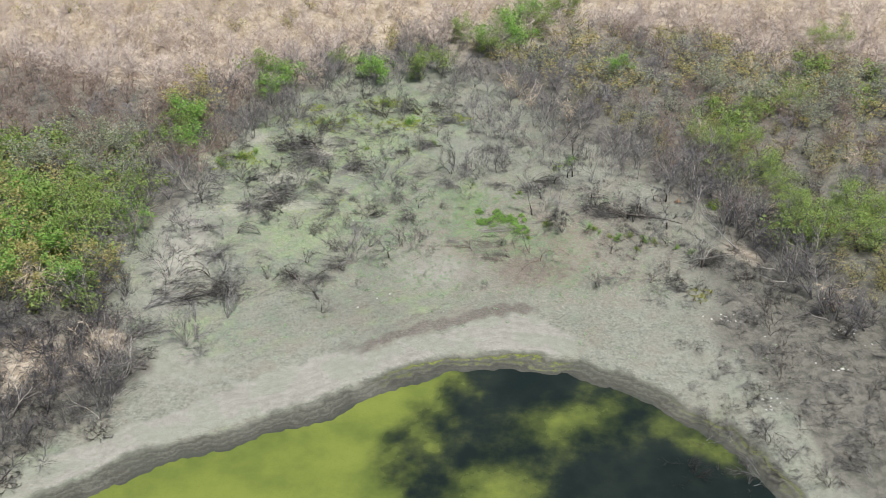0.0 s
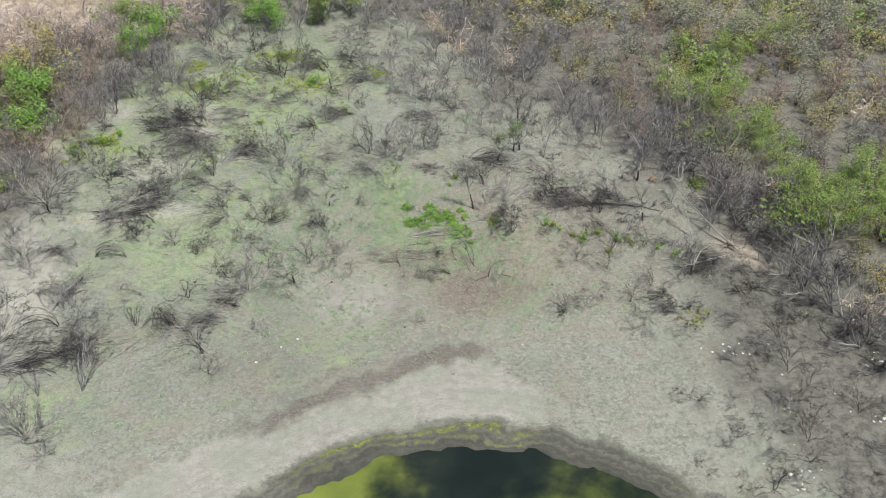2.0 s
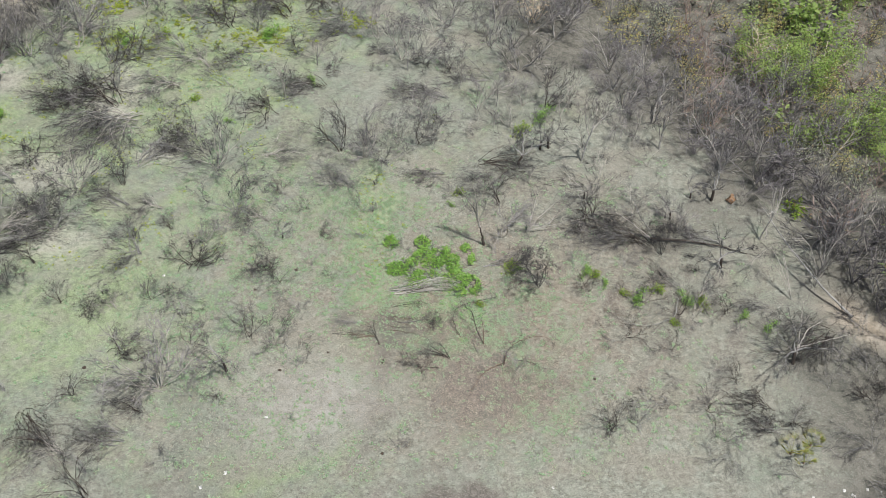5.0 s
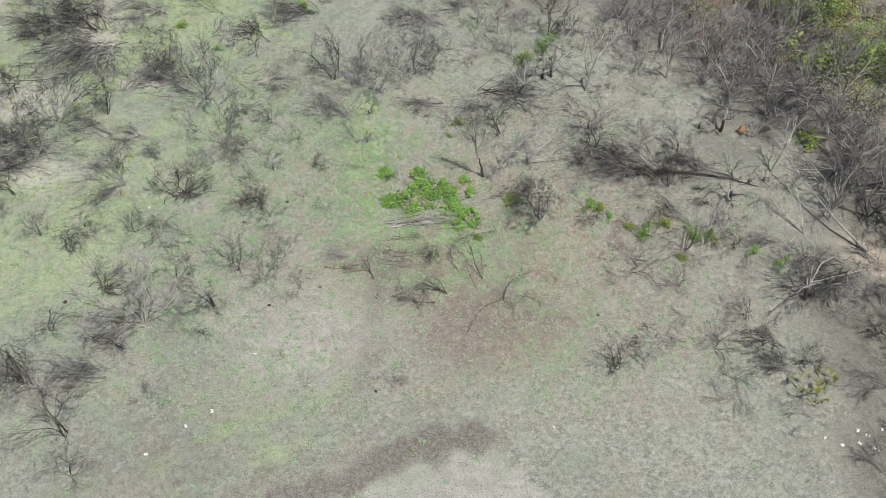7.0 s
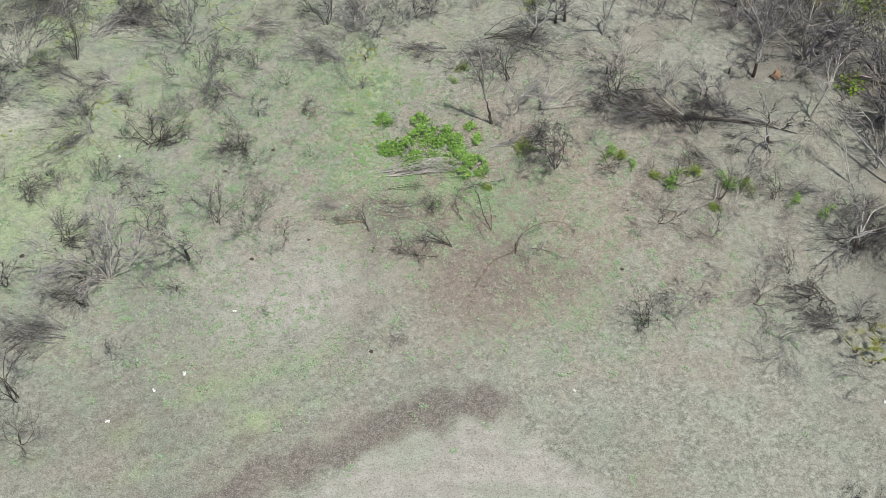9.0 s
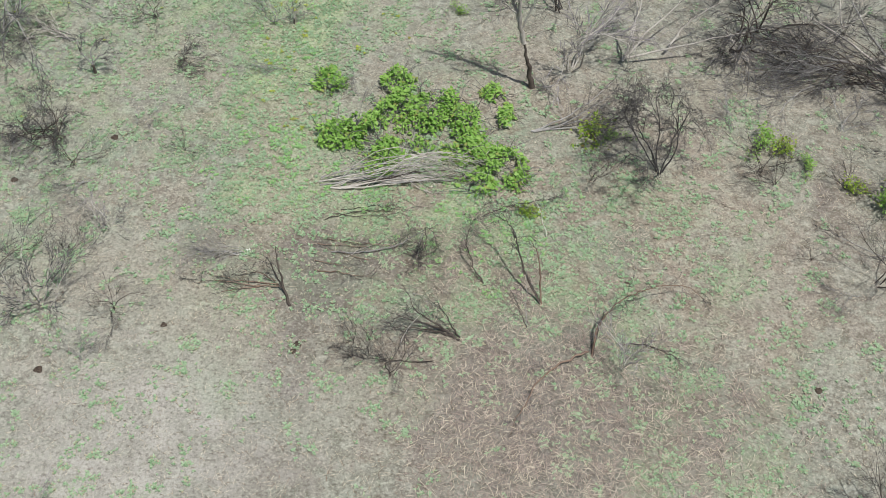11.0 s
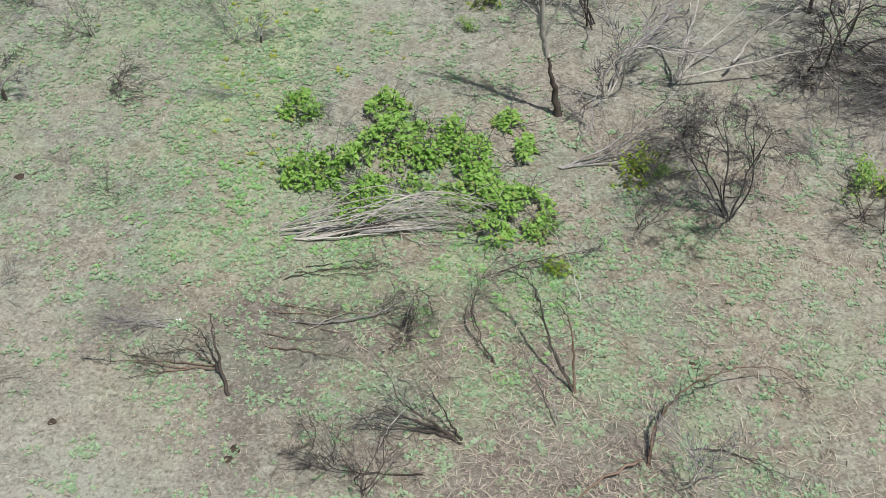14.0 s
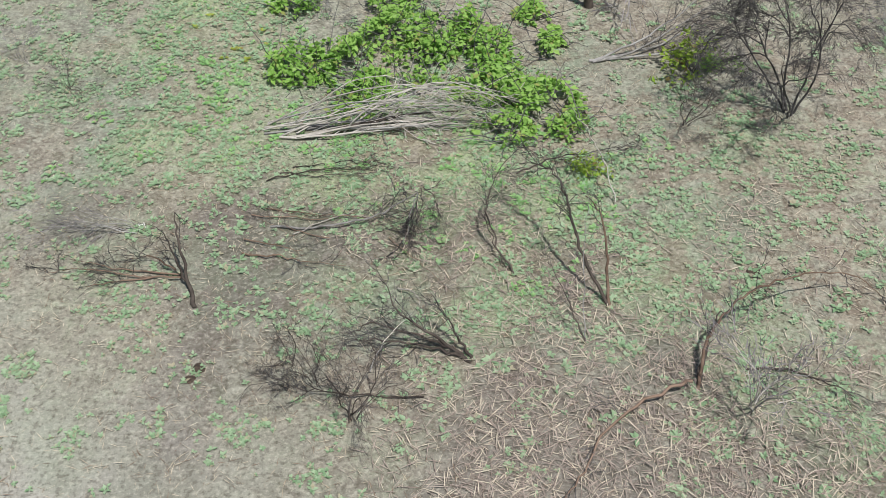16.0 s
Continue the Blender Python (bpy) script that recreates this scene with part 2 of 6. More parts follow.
def water_material():
    t = Tree("green pond water with algae")
    zone = t.node("ShaderNodeVertexColor")
    zone.layer_name = "bloom"
    bloom = t.node("ShaderNodeSeparateColor", Color=zone.outputs[0]).outputs[0]
    big, mid, fine = t.noise(0.16, 6.0, 0.6), t.noise(0.7, 4.0, 0.6), t.noise(6.0, 3.0, 0.6)
    f = t.sums("ADD", bloom, t.sums("MULTIPLY", t.sums("SUBTRACT", big, 0.5), 1.1))
    f = t.sums("ADD", f, t.sums("MULTIPLY", t.sums("SUBTRACT", mid, 0.5), 0.25))
    deep = t.mix(t.ramp(big, 0.35, 0.7), (0.012, 0.019, 0.016), (0.024, 0.032, 0.025))
    scum = t.mix(t.ramp(big, 0.3, 0.7), (0.125, 0.165, 0.035), (0.21, 0.25, 0.05))
    scum = t.mix(t.sums("MULTIPLY", t.ramp(fine, 0.5, 0.7), 0.25), scum, (0.13, 0.15, 0.03))
    c = t.mix(t.ramp(f, 0.12, 0.95), deep, scum)
    t.bump(fine, 0.012, 0.01)
    return t.finish(c, t.sums("ADD", 0.10, t.sums("MULTIPLY", t.ramp(f, 0.3, 0.7), 0.35)), 0.22)


def plain(name, a, b, scale, rough=0.8):
    t = Tree(name)
    n = t.noise(scale, 4.0, 0.65)
    t.bump(n, 0.5, 0.02)
    return t.finish(t.mix(t.ramp(n, 0.3, 0.7), a, b), rough)


DUNG_MATERIAL = plain("dry dung", (0.035, 0.026, 0.02), (0.10, 0.075, 0.055), 30.0)
PLASTIC_WHITE = plain("dirty white plastic", (0.55, 0.53, 0.48), (0.80, 0.79, 0.76), 14.0, 0.5)
CARDBOARD = plain("sun-bleached orange sacking", (0.24, 0.14, 0.075), (0.38, 0.25, 0.15), 12.0)
PALM_LEAF = leaf("yellow green palm fronds", (0.20, 0.24, 0.05), (0.38, 0.40, 0.12), (0.42, 0.32, 0.12), 0.2)


# ---------------------------------------------------------------- mesh helpers
def link_mesh(name, v, f, materials, slots=None, smooth=False):
    """A mesh object from arrays of vertices and triangles."""
    v, f = np.asarray(v, np.float32), np.asarray(f, np.int32)
    me = bpy.data.meshes.new(name)
    me.vertices.add(len(v))
    me.vertices.foreach_set("co", v.ravel())
    me.loops.add(f.size)
    me.loops.foreach_set("vertex_index", f.ravel())
    me.polygons.add(len(f))
    me.polygons.foreach_set("loop_start", np.arange(0, f.size, 3, dtype=np.int32))
    me.polygons.foreach_set("loop_total", np.full(len(f), 3, np.int32))
    if slots is not None:
        me.polygons.foreach_set("material_index", np.asarray(slots, np.int32))
    if smooth:
        me.polygons.foreach_set("use_smooth", np.ones(len(f), bool))
    for m in materials:
        me.materials.append(m)
    me.update(calc_edges=True)
    return new(name, me)


class Pieces:
    """Gathers vertices and triangles."""

    def __init__(self, wide=1.0):
        self.v, self.f, self.n, self.sprigs, self.wide = [], [], 0, [], wide

    def add(self, v, f):
        self.v.append(np.asarray(v, float))
        self.f.append(np.asarray(f, int) + self.n)
        self.n += len(v)

    def arrays(self):
        if self.sprigs:
            rows, self.sprigs = np.array(self.sprigs), []
            rng = np.random.default_rng(len(rows))
            at, way, length, radius = rows[:, :3], rows[:, 3:6], rows[:, 6], rows[:, 7] * self.wide
            half = unit(way + rng.normal(0, 0.25, way.shape))
            tip = unit(way + rng.normal(0, 0.35, way.shape))
            self.blades(at, half, rng.normal(0, 1, way.shape), length * 0.55, radius * 4.4, 0.45)
            self.blades(at + half * length[:, None] * 0.5, tip, rng.normal(0, 1, way.shape), length * 0.6, radius * 3.7, 0.45)
        return np.concatenate(self.v), np.concatenate(self.f)

    def tube(self, points, radii, sides=4):
        points = np.asarray(points, float)
        ways = np.gradient(points, axis=0)
        ways /= np.linalg.norm(ways, axis=1, keepdims=True) + 1e-9
        side = np.cross(ways, (0.31, 0.17, 0.93))
        side /= np.linalg.norm(side, axis=1, keepdims=True) + 1e-9
        up = np.cross(side, ways)
        turn = np.arange(sides) * 2 * np.pi / sides
        ring = np.cos(turn)[None, :, None] * side[:, None] + np.sin(turn)[None, :, None] * up[:, None]
        v = (points[:, None] + ring * np.asarray(radii)[:, None, None]).reshape(-1, 3)
        f = []
        for a in range(len(points) - 1):
            for b in range(sides):
                p, q = a * sides + b, a * sides + (b + 1) % sides
                f += [(p, q, q + sides), (p, q + sides, p + sides)]
        last = (len(points) - 1) * sides
        f += [(last, last + k, last + k + 1) for k in range(1, sides - 1)]
        self.add(v, f)

    def blades(self, at, way, across, length, width, fold=0.25):
        """Many leaves at once: four-cornered, folded along the middle."""
        at, way, across = (np.asarray(a, float) for a in (at, way, across))
        across = across - way * (across * way).sum(1, keepdims=True)
        across /= np.linalg.norm(across, axis=1, keepdims=True) + 1e-9
        flat = np.cross(way, across)
        length, width = np.asarray(length)[:, None], np.asarray(width)[:, None]
        a = at
        b = at + way * length * 0.45 + across * width * 0.5 + flat * width * fold
        c = at + way * length
        d = at + way * length * 0.45 - across * width * 0.5 + flat * width * fold
        v = np.stack([a, b, c, d], 1).reshape(-1, 3)
        k = np.arange(len(at))[:, None] * 4
        f = np.concatenate([k + [0, 1, 2], k + [0, 2, 3]], 1).reshape(-1, 3)
        self.add(v, f)


def unit(v):
    return v / (np.linalg.norm(v, axis=-1, keepdims=True) + 1e-9)


def limb(rng, start, way, length, bend=0.25, pull=(0, 0, 0), steps=5):
    """The middle line of a crooked branch."""
    p, d, points = np.array(start, float), unit(np.array(way, float)), [np.array(start, float)]
    for _ in range(steps):
        d = unit(d + rng.normal(0, bend, 3) + np.array(pull))
        p = p + d * length / steps
        points.append(p.copy())
    return np.array(points)


def branching(rng, stems, twigs, start, way, length, radius, depth, kids, bend, pull, spread, low=0.0, tips=None):
    """A branch with its side branches; the last order goes into the twigs."""
    if depth == 0:
        d = unit(np.array(way, float) + np.array(pull) * 2)
        end = np.array(start) + d * length
        if low > 0 and end[2] < low:
            d = unit(d + (0, 0, (low - end[2]) / length))
        twigs.sprigs.append((*start, *d, length, radius))
        if tips is not None:
            tips.append(end)
        return
    steps = 6 if depth > 1 else 3
    line = limb(rng, start, way, length, bend * 1.5, pull, steps)
    if low > 0:
        line[:, 2] = np.maximum(line[:, 2], low)
    stems.tube(line, radius * np.linspace(1, 0.4, len(line)), 4 if depth > 1 else 3)
    for k in range(kids[depth - 1]):
        at = 0.25 + 0.75 * (k + rng.uniform(0, 1)) / kids[depth - 1]
        n = min(int(at * steps), steps - 1)
        p = line[n] + (line[n + 1] - line[n]) * (at * steps - n)
        d = unit(line[min(n + 1, steps)] - line[n])
        side = unit(np.cross(d, rng.normal(0, 1, 3)))
        d = unit(d + side * spread * rng.uniform(0.5, 1.3))
        branching(rng, stems, twigs, p, d, length * rng.uniform(0.35, 0.65), radius * (0.55 if depth > 1 else 0.5) * (1 - 0.4 * at),
                  depth - 1, kids, bend, pull, spread, low, tips)


def part(name, data, material, parent, label=""):
    """Gathered pieces as one mesh under a thing."""
    if not data.v and not data.sprigs:
        return None
    v, f = data.arrays()
    fine = name in ("twig_mass", "foliage")
    ob = link_mesh(name, v, f, [material], smooth=not fine)
    ob.parent = parent
    return tagged(ob, label, kind="stuff" if fine else "")


def thing(name, label, category, group=""):
    return tagged(new(name), label, category, group)


def stand(x, y, size=1.0, turn=0.0, z=0.0):
    return Matrix.Translation((x, y, z)) @ pose(0, 0, 0, 0, 0, turn) @ Matrix.Diagonal((size, size, size, 1))


# ---------------------------------------------------------------- the lie of the land
FIELD = [(-42, 62), (-36.2, 70.7), (-33, 75.8), (-28.6, 83.8), (-30.3, 92.8), (-33.5, 97), (-34.5, 106), (-34, 115), (-31, 126),
         (-27, 140), (-21, 152), (-15, 160), (-8, 162), (-1, 168), (4.5, 160), (11, 149), (17.7, 139), (26, 129.5), (31, 122.5),
         (34, 115), (36, 107.5), (39, 99.5), (42, 93.6), (45, 88), (52, 76), (58, 62)]
SHORE_X = [-60, -40, -28.9, -24.6, -18.4, -10.9, -4.5, 1.4, 6.8, 12.2, 17.4, 22.1, 26.4, 29, 34, 60]
SHORE_Y = [52, 62, 70.1, 73.9, 77, 80.8, 85.5, 88.8, 89.5, 88.6, 86.3, 82.3, 77.8, 72, 60, 20]
LINE_X = [-40, -25, -16, -11.9, -6.9, -3.9, -0.9, 2.2, 5.0, 6.6, 8.0, 9.3, 11.0, 12.4, 14.7, 17.5, 30]
LINE_Y = [72, 82, 89.0, 91.2, 92.8, 94.6, 96.0, 97.3, 98.7, 99.35, 99.75, 99.65, 98.9, 97.6, 95.6, 93.6, 84]


def wobble(x, y, scale, seed=0.0):
    """Smooth noise from a few crossing waves, between about -1 and 1."""
    a = np.sin(x * scale * 1.3 + 1.7 * seed + np.sin(y * scale * 0.9 + seed)) * np.cos(y * scale * 1.1 - 0.6 * seed + np.sin(x * scale * 0.7))
    b = np.sin(x * scale * 2.9 - y * scale * 1.7 + 3.1 * seed) * 0.5
    return (a + b + 0.4 * np.sin(x * scale * 5.3 + y * scale * 4.1 + seed)) / 1.6


def step(v, low, high):
    t = np.clip((v - low) / (high - low), 0, 1)
    return t * t * (3 - 2 * t)


def bell(x, y, cx, cy, rx, ry, turn=0.0):
    c, s = math.cos(radians(turn)), math.sin(radians(turn))
    u, v = (x - cx) * c + (y - cy) * s, -(x - cx) * s + (y - cy) * c
    return np.exp(-((u / rx) ** 2 + (v / ry) ** 2))


def inside(x, y):
    """Metres inside the open lake bed (negative in the scrub)."""
    x, y = np.asarray(x, float), np.asarray(y, float)
    far, odd = np.full(x.shape, 1e9), np.zeros(x.shape, bool)
    for (ax, ay), (bx, by) in zip(FIELD, FIELD[1:] + FIELD[:1]):
        ux, uy = bx - ax, by - ay
        t = np.clip(((x - ax) * ux + (y - ay) * uy) / (ux * ux + uy * uy), 0, 1)
        far = np.minimum(far, np.hypot(x - ax - t * ux, y - ay - t * uy))
        cross = (ay > y) != (by > y)
        odd ^= cross & (x < ux * (y - ay) / (uy if uy else 1e-9) + ax)
    return np.where(odd, far, -far)


def shore(x, y):
    """Metres from the water's edge, about square to it; negative in the water."""
    slope = np.gradient(np.interp(np.linspace(-60, 60, 241), SHORE_X, SHORE_Y), 0.5)
    lean = np.sqrt(1 + np.interp(x, np.linspace(-60, 60, 241), slope) ** 2)
    return (y - np.interp(x, SHORE_X, SHORE_Y)) / lean + 0.35 * wobble(x, y, 0.4, 2.0) + 0.12 * wobble(x, y, 1.7, 4.0) + 0.06 * wobble(x, y, 4.9, 1.0)


def height(x, y):
    """The ground's height."""
    x, y = np.asarray(x, float), np.asarray(y, float)
    d = inside(x, y)
    basin = -0.75 * step(-shore(x, y), -1.2, 5.0) * step(y + 3 * wobble(x, y, 0.12, 1.0), -14, -6) * step(64 - np.abs(x) + 0.5 * np.minimum(y - 20, 20) + 3 * wobble(x, y, 0.1, 2.0), 0, 8)
    rise = 1.1 * step(-d, 0.0, 30.0)
    s = shore(x, y)
    for at in (0.8, 1.5, 2.1, 2.8, 3.6):
        basin = basin + 0.035 * step(s + 0.2 * wobble(x, y, 0.5, at), at - 0.12, at + 0.12) * (s < 12) - 0.035 * (s < 12)
    return basin + np.where(y < 60, 0, rise) + 0.03 * wobble(x, y, 0.8, 1.0) + 0.012 * wobble(x, y, 3.0, 5.0)


def greenness(x, y):
    g = 0.41 + 0.20 * step(-x, -2, 12) * step(y, 124, 134) + 0.20 * wobble(x, y, 0.95, 2.5) + 0.16 * wobble(x, y, 0.22, 3.0) + 0.12 * wobble(x, y, 0.7, 7.0)
    g += 0.31 * bell(x, y, -16, 128, 14, 15) + 0.32 * bell(x, y, -19, 112, 8, 6) + 0.30 * bell(x, y, -6, 145, 10, 10)
    g += 0.6 * bell(x, y, 2.8, 121.5, 1.5, 6.0) + 0.38 * bell(x, y, 6.5, 114, 6, 4) + 0.30 * bell(x, y, -6, 101, 7, 4, 30)
    g += 0.35 * bell(x, y, 4.5, 123, 3, 3) + 0.2 * bell(x, y, 10, 112, 5, 4) + 0.35 * bell(x, y, -22, 92, 4, 3)
    g += 0.25 * bell(x, y, 13.5, 104.5, 3, 3) + 0.7 * bell(x, y, -36, 72, 4, 4) + 0.4 * bell(x, y, -26, 96, 4, 2)
    for hx, hy in ((-17, 144.7), (-9, 151.4), (-27.5, 133), (-4.9, 144.9)):
        g += 0.6 * bell(x, y, hx, hy, 3.2, 2.4)
    line = y - np.interp(x, LINE_X, LINE_Y) + 0.5 * wobble(x, y, 0.3, 5.0)
    g += 0.13 * np.sin(2.1 * line + 0.8) * step(line, 0.8, 2.0) * (1 - step(line, 6, 10)) * (1 - step(x, 6, 14))
    g += 0.16 * bell(x, y, -14, 118, 10, 8)
    g -= 0.3 * bell(x, y, 1.5, 107.5, 4, 3) + 0.35 * bell(x, y, 22, 124, 10, 9) + 0.30 * bell(x, y, 24, 96, 12, 10) + 0.35 * bell(x, y, -20, 86, 12, 4, 25)
    return g


def brownness(x, y):
    line = y - np.interp(x, LINE_X, LINE_Y) + 0.7 * wobble(x, y, 0.45, 6.0) + 0.5 * wobble(x, y, 1.3, 2.0)
    band = (1.05 * np.exp(-(line / 0.95) ** 2) + 0.35 * np.exp(-((line - 2.3) / 0.7) ** 2)) * step(x, -14, -3) * (1 - 0.85 * step(x, 8.5, 11))
    band = np.maximum(band, 0.95 * bell(x, y, 4.2, 98.7, 3.4, 1.0, 27))
    patch = 0.76 * bell(x, y, 9.6, 107.0, 4.4, 3.6) + 0.5 * bell(x, y, 5.3, 112.9, 2.6, 1.1) + 0.45 * bell(x, y, 3.4, 109, 0.9, 9, -8) + 0.35 * bell(x, y, 1.0, 113.5, 2.5, 2.0)
    return np.maximum(band, patch) + 0.25 * bell(x, y, 7.5, 113.5, 2.5, 3.0) + 0.10 + 0.34 * np.maximum(wobble(x, y, 0.9, 5.0) - 0.1, 0) * step(y, 102, 108) + 0.12 * wobble(x, y, 2.1, 1.0) + 0.3 * bell(x, y, 27, 112, 7, 14, 30) + 0.44 * bell(x, y, -9, 99, 9, 5, 20) + 0.12 * bell(x, y, 8, 123, 15, 5) + 0.2 * bell(x, y, 18, 113, 5, 6)


def sunlit_tan(x, y):
    """How much the bare tan slope beyond shows; its sunlight is put into the colour."""
    left = step(y - 0.25 * np.abs(x + 40) - 10 * step(x, -36, -12) + 6 * wobble(x, y, 0.09, 2.0), 138, 166)
    right = step(y + 0.35 * np.maximum(x - 30, 0) + 6 * wobble(x, y, 0.09, 3.0), 160, 198)
    share = step(x + 5 * wobble(x, y, 0.12, 6.0), -8, 26)
    return left * (1 - share) + right * share


def sandy(x, y):
    """Bare sand between the bushes of the near bank."""
    return 0.75 * bell(x, y, -40, 88, 6, 7) + 0.6 * bell(x, y, -33, 92, 3, 6) + 0.6 * bell(x, y, 34, 112, 2.5, 4, 35)


BARE = [(-32, 130, 3, 5, 0), (-27, 139, 4.5, 2.6, 30), (-20.5, 128, 4.5, 2.2, 0), (-16.5, 137, 2.6, 4.5, 0), (-18, 121, 3.0, 2.0, 20), (-12.5, 130, 2.4, 1.4, 0),
        (-28.5, 108, 3.0, 7, 0), (-24.5, 119.5, 3, 2, 0)]


def paint_ground(ob, x, y):
    d, s = inside(x, y), shore(x, y)
    line = y - np.interp(x, LINE_X, LINE_Y)
    pale = 1.0 * step(s, 2.2, 3.6) * (1 - step(line + 0.6 * wobble(x, y, 0.4, 3.0) + 0.45 * wobble(x, y, 1.5, 1.0), -2.1, 0.0)) * (1 - 0.6 * step(x, 11, 15)) * (1 - step(s, 9, 17))
    # wide lobes on the left lift the silt colour for stronger light there
    pale = np.maximum(pale, 0.55 * bell(x, y, -24, 88, 7, 6) + 0.45 * bell(x, y, 28, 90, 9, 9) + 0.8 * bell(x, y, -30, 112, 4, 18, 4) + 0.4 * bell(x, y, -21, 120, 7, 16) + 0.6 * bell(x, y, 34, 111, 3, 5, 35))
    pale = np.maximum(pale, 0.48 * bell(x, y, 1.0, 107.0, 4.5, 3.0) + 0.38 * bell(x, y, -2.5, 105, 5, 4) + 0.24 * bell(x, y, -1, 112, 7, 6) + 0.22 * bell(x, y, -15, 113, 11, 11))
    earthy = np.clip(1.2 * bell(x, y, 10, 113.5, 13, 9), 0, 1)
    lace = step(x, -7, -2) * (1 - step(x, 11, 14)) + 0.5 * step(x, 21, 24)
    bare = np.zeros(len(x))
    for bx, by, rx, ry, turn in BARE:
        bare = np.maximum(bare, bell(x, y, bx, by, rx, ry, turn))
    lace = np.where(s > 8, bare, lace)
    woods_and_shade = step(-d + 1.5 * wobble(x, y, 0.5, 8.0) + 2.5 * wobble(x, y, 0.17, 3.0), -1.5, 3.5)
    # shade on the open right side, painted with the dark scrub floor
    woods_and_shade = np.maximum(woods_and_shade, 0.85 * step(x - 0.25 * (y - 100) + 2 * wobble(x, y, 0.3, 4.0), 21, 33) * step(s, 5, 11))
    woods_and_shade = np.maximum(woods_and_shade, 0.62 * bell(x, y, 27, 126, 6.5, 11, 25) * step(0.5 + wobble(x, y, 0.6, 2.0), 0.0, 0.6))
    for name, layers in (("zone", (greenness(x, y), brownness(x, y), pale)), ("zone2", (earthy, lace, woods_and_shade))):
        colours = np.ones((len(x), 4), np.float32)
        colours[:, :3] = np.clip(np.stack(layers, 1), 0, 1)
        colours[:, 3] = np.clip(sunlit_tan(x, y) + sandy(x, y), 0, 1) if name == "zone2" else np.clip((s + 4) / 24, 0, 1)
        ob.data.color_attributes.new(name, "FLOAT_COLOR", "POINT").data.foreach_set("color", colours.ravel())


def grid(xs, ys):
    x, y = (a.ravel() for a in np.meshgrid(xs, ys))
    n, m = len(xs), len(ys)
    k = (np.arange(m - 1)[:, None] * n + np.arange(n - 1)).ravel()
    f = np.stack([np.stack([k, k + 1, k + n + 1], 1), np.stack([k, k + n + 1, k + n], 1)], 1).reshape(-1, 3)
    return x, y, f


def stretch(low, high, fine, far):
    """Even steps in the middle, growing ones out to the horizon."""
    out = np.array([3, 7, 15, 30, 60, 120, 300, 700, far])
    return np.concatenate([low - out[::-1], np.arange(low, high + 0.01, fine), high + out])


gx, gy, gf = grid(stretch(-56, 58, 0.5, 2500.0), np.unique(np.r_[stretch(64, 172, 0.5, 2500.0), np.arange(68, 102, 0.25)]))
ground = link_mesh("ground", np.stack([gx, gy, height(gx, gy)], 1), gf, [ground_material()], smooth=True)
paint_ground(ground, gx, gy)
tagged(ground, "dried grey green lake bed with silt and thin weeds", "ground", kind="structure")

wx, wy, wf = grid(np.r_[np.arange(-76, -50, 2.0), np.arange(-50, 51, 0.75), np.arange(53, 78, 2.0)], np.r_[np.arange(-20, 60, 2.0), np.arange(60, 92.5, 0.75)])
water = link_mesh("water", np.stack([wx, wy, np.full(len(wx), -0.25)], 1), wf, [water_material()])
drift = 3.0 * wobble(wx, wy, 0.25, 3.0) + 1.0 * wobble(wx, wy, 0.7, 6.0)
bloom = step(-wx - 2.5 + 0.18 * (wy - 70) + drift, -4.0, 5.0)
wx0, wx, wy0, wy = wx, wx + 1.2 * wobble(wx, wy, 0.5, 1.0), wy, wy + 1.0 * wobble(wx, wy, 0.6, 4.0)
bloom = np.maximum(bloom, 0.58 * bell(wx, wy, 13, 82, 8, 4, 20) + 0.62 * bell(wx, wy, 4.5, 72.5, 5.5, 4) + 0.5 * bell(wx, wy, 24.5, 78.5, 2, 5, 38))
wc = np.ones((len(wx), 4), np.float32)
wc[:, 0] = np.clip(bloom, 0, 1)
water.data.color_attributes.new("bloom", "FLOAT_COLOR", "POINT").data.foreach_set("color", wc.ravel())
wx, wy = wx0, wy0
tagged(water, "still pond water, dark with yellow green algae bloom", "water", kind="structure")


def level(x, y):
    return float(height(np.array([x]), np.array([y]))[0])


# ---------------------------------------------------------------- dead shrubs of the lake bed
def vase_shrub(seed, wood, twig, stems_n=7, dense=8, sides=4):
    """Several stems from one foot, fanning out into fine twigs; one metre high."""
    rng, stems, twigs = np.random.default_rng(seed), [], Pieces(1.5)
    for k in range(stems_n):
        a = 2 * math.pi * (k + rng.uniform(0, 0.8)) / stems_n
        stems.append(Pieces())
        branching(rng, stems[-1], twigs, (0.02 * math.cos(a), 0.02 * math.sin(a), -0.02), (0.5 * math.cos(a), 0.5 * math.sin(a), 1.0),
                  rng.uniform(0.65, 0.95), 0.0088, 2, (2 * dense, sides), 0.17, (-0.04, 0, 0.01), 0.62)
    root = thing("dead_shrub", "leafless grey many-stemmed shrub on the dry lake bed", "shrub", "dead shrubs of the lake bed")
    for stem in stems:
        part("stem", stem, wood, root)
    part("twig_mass", twigs, twig, root)
    return root


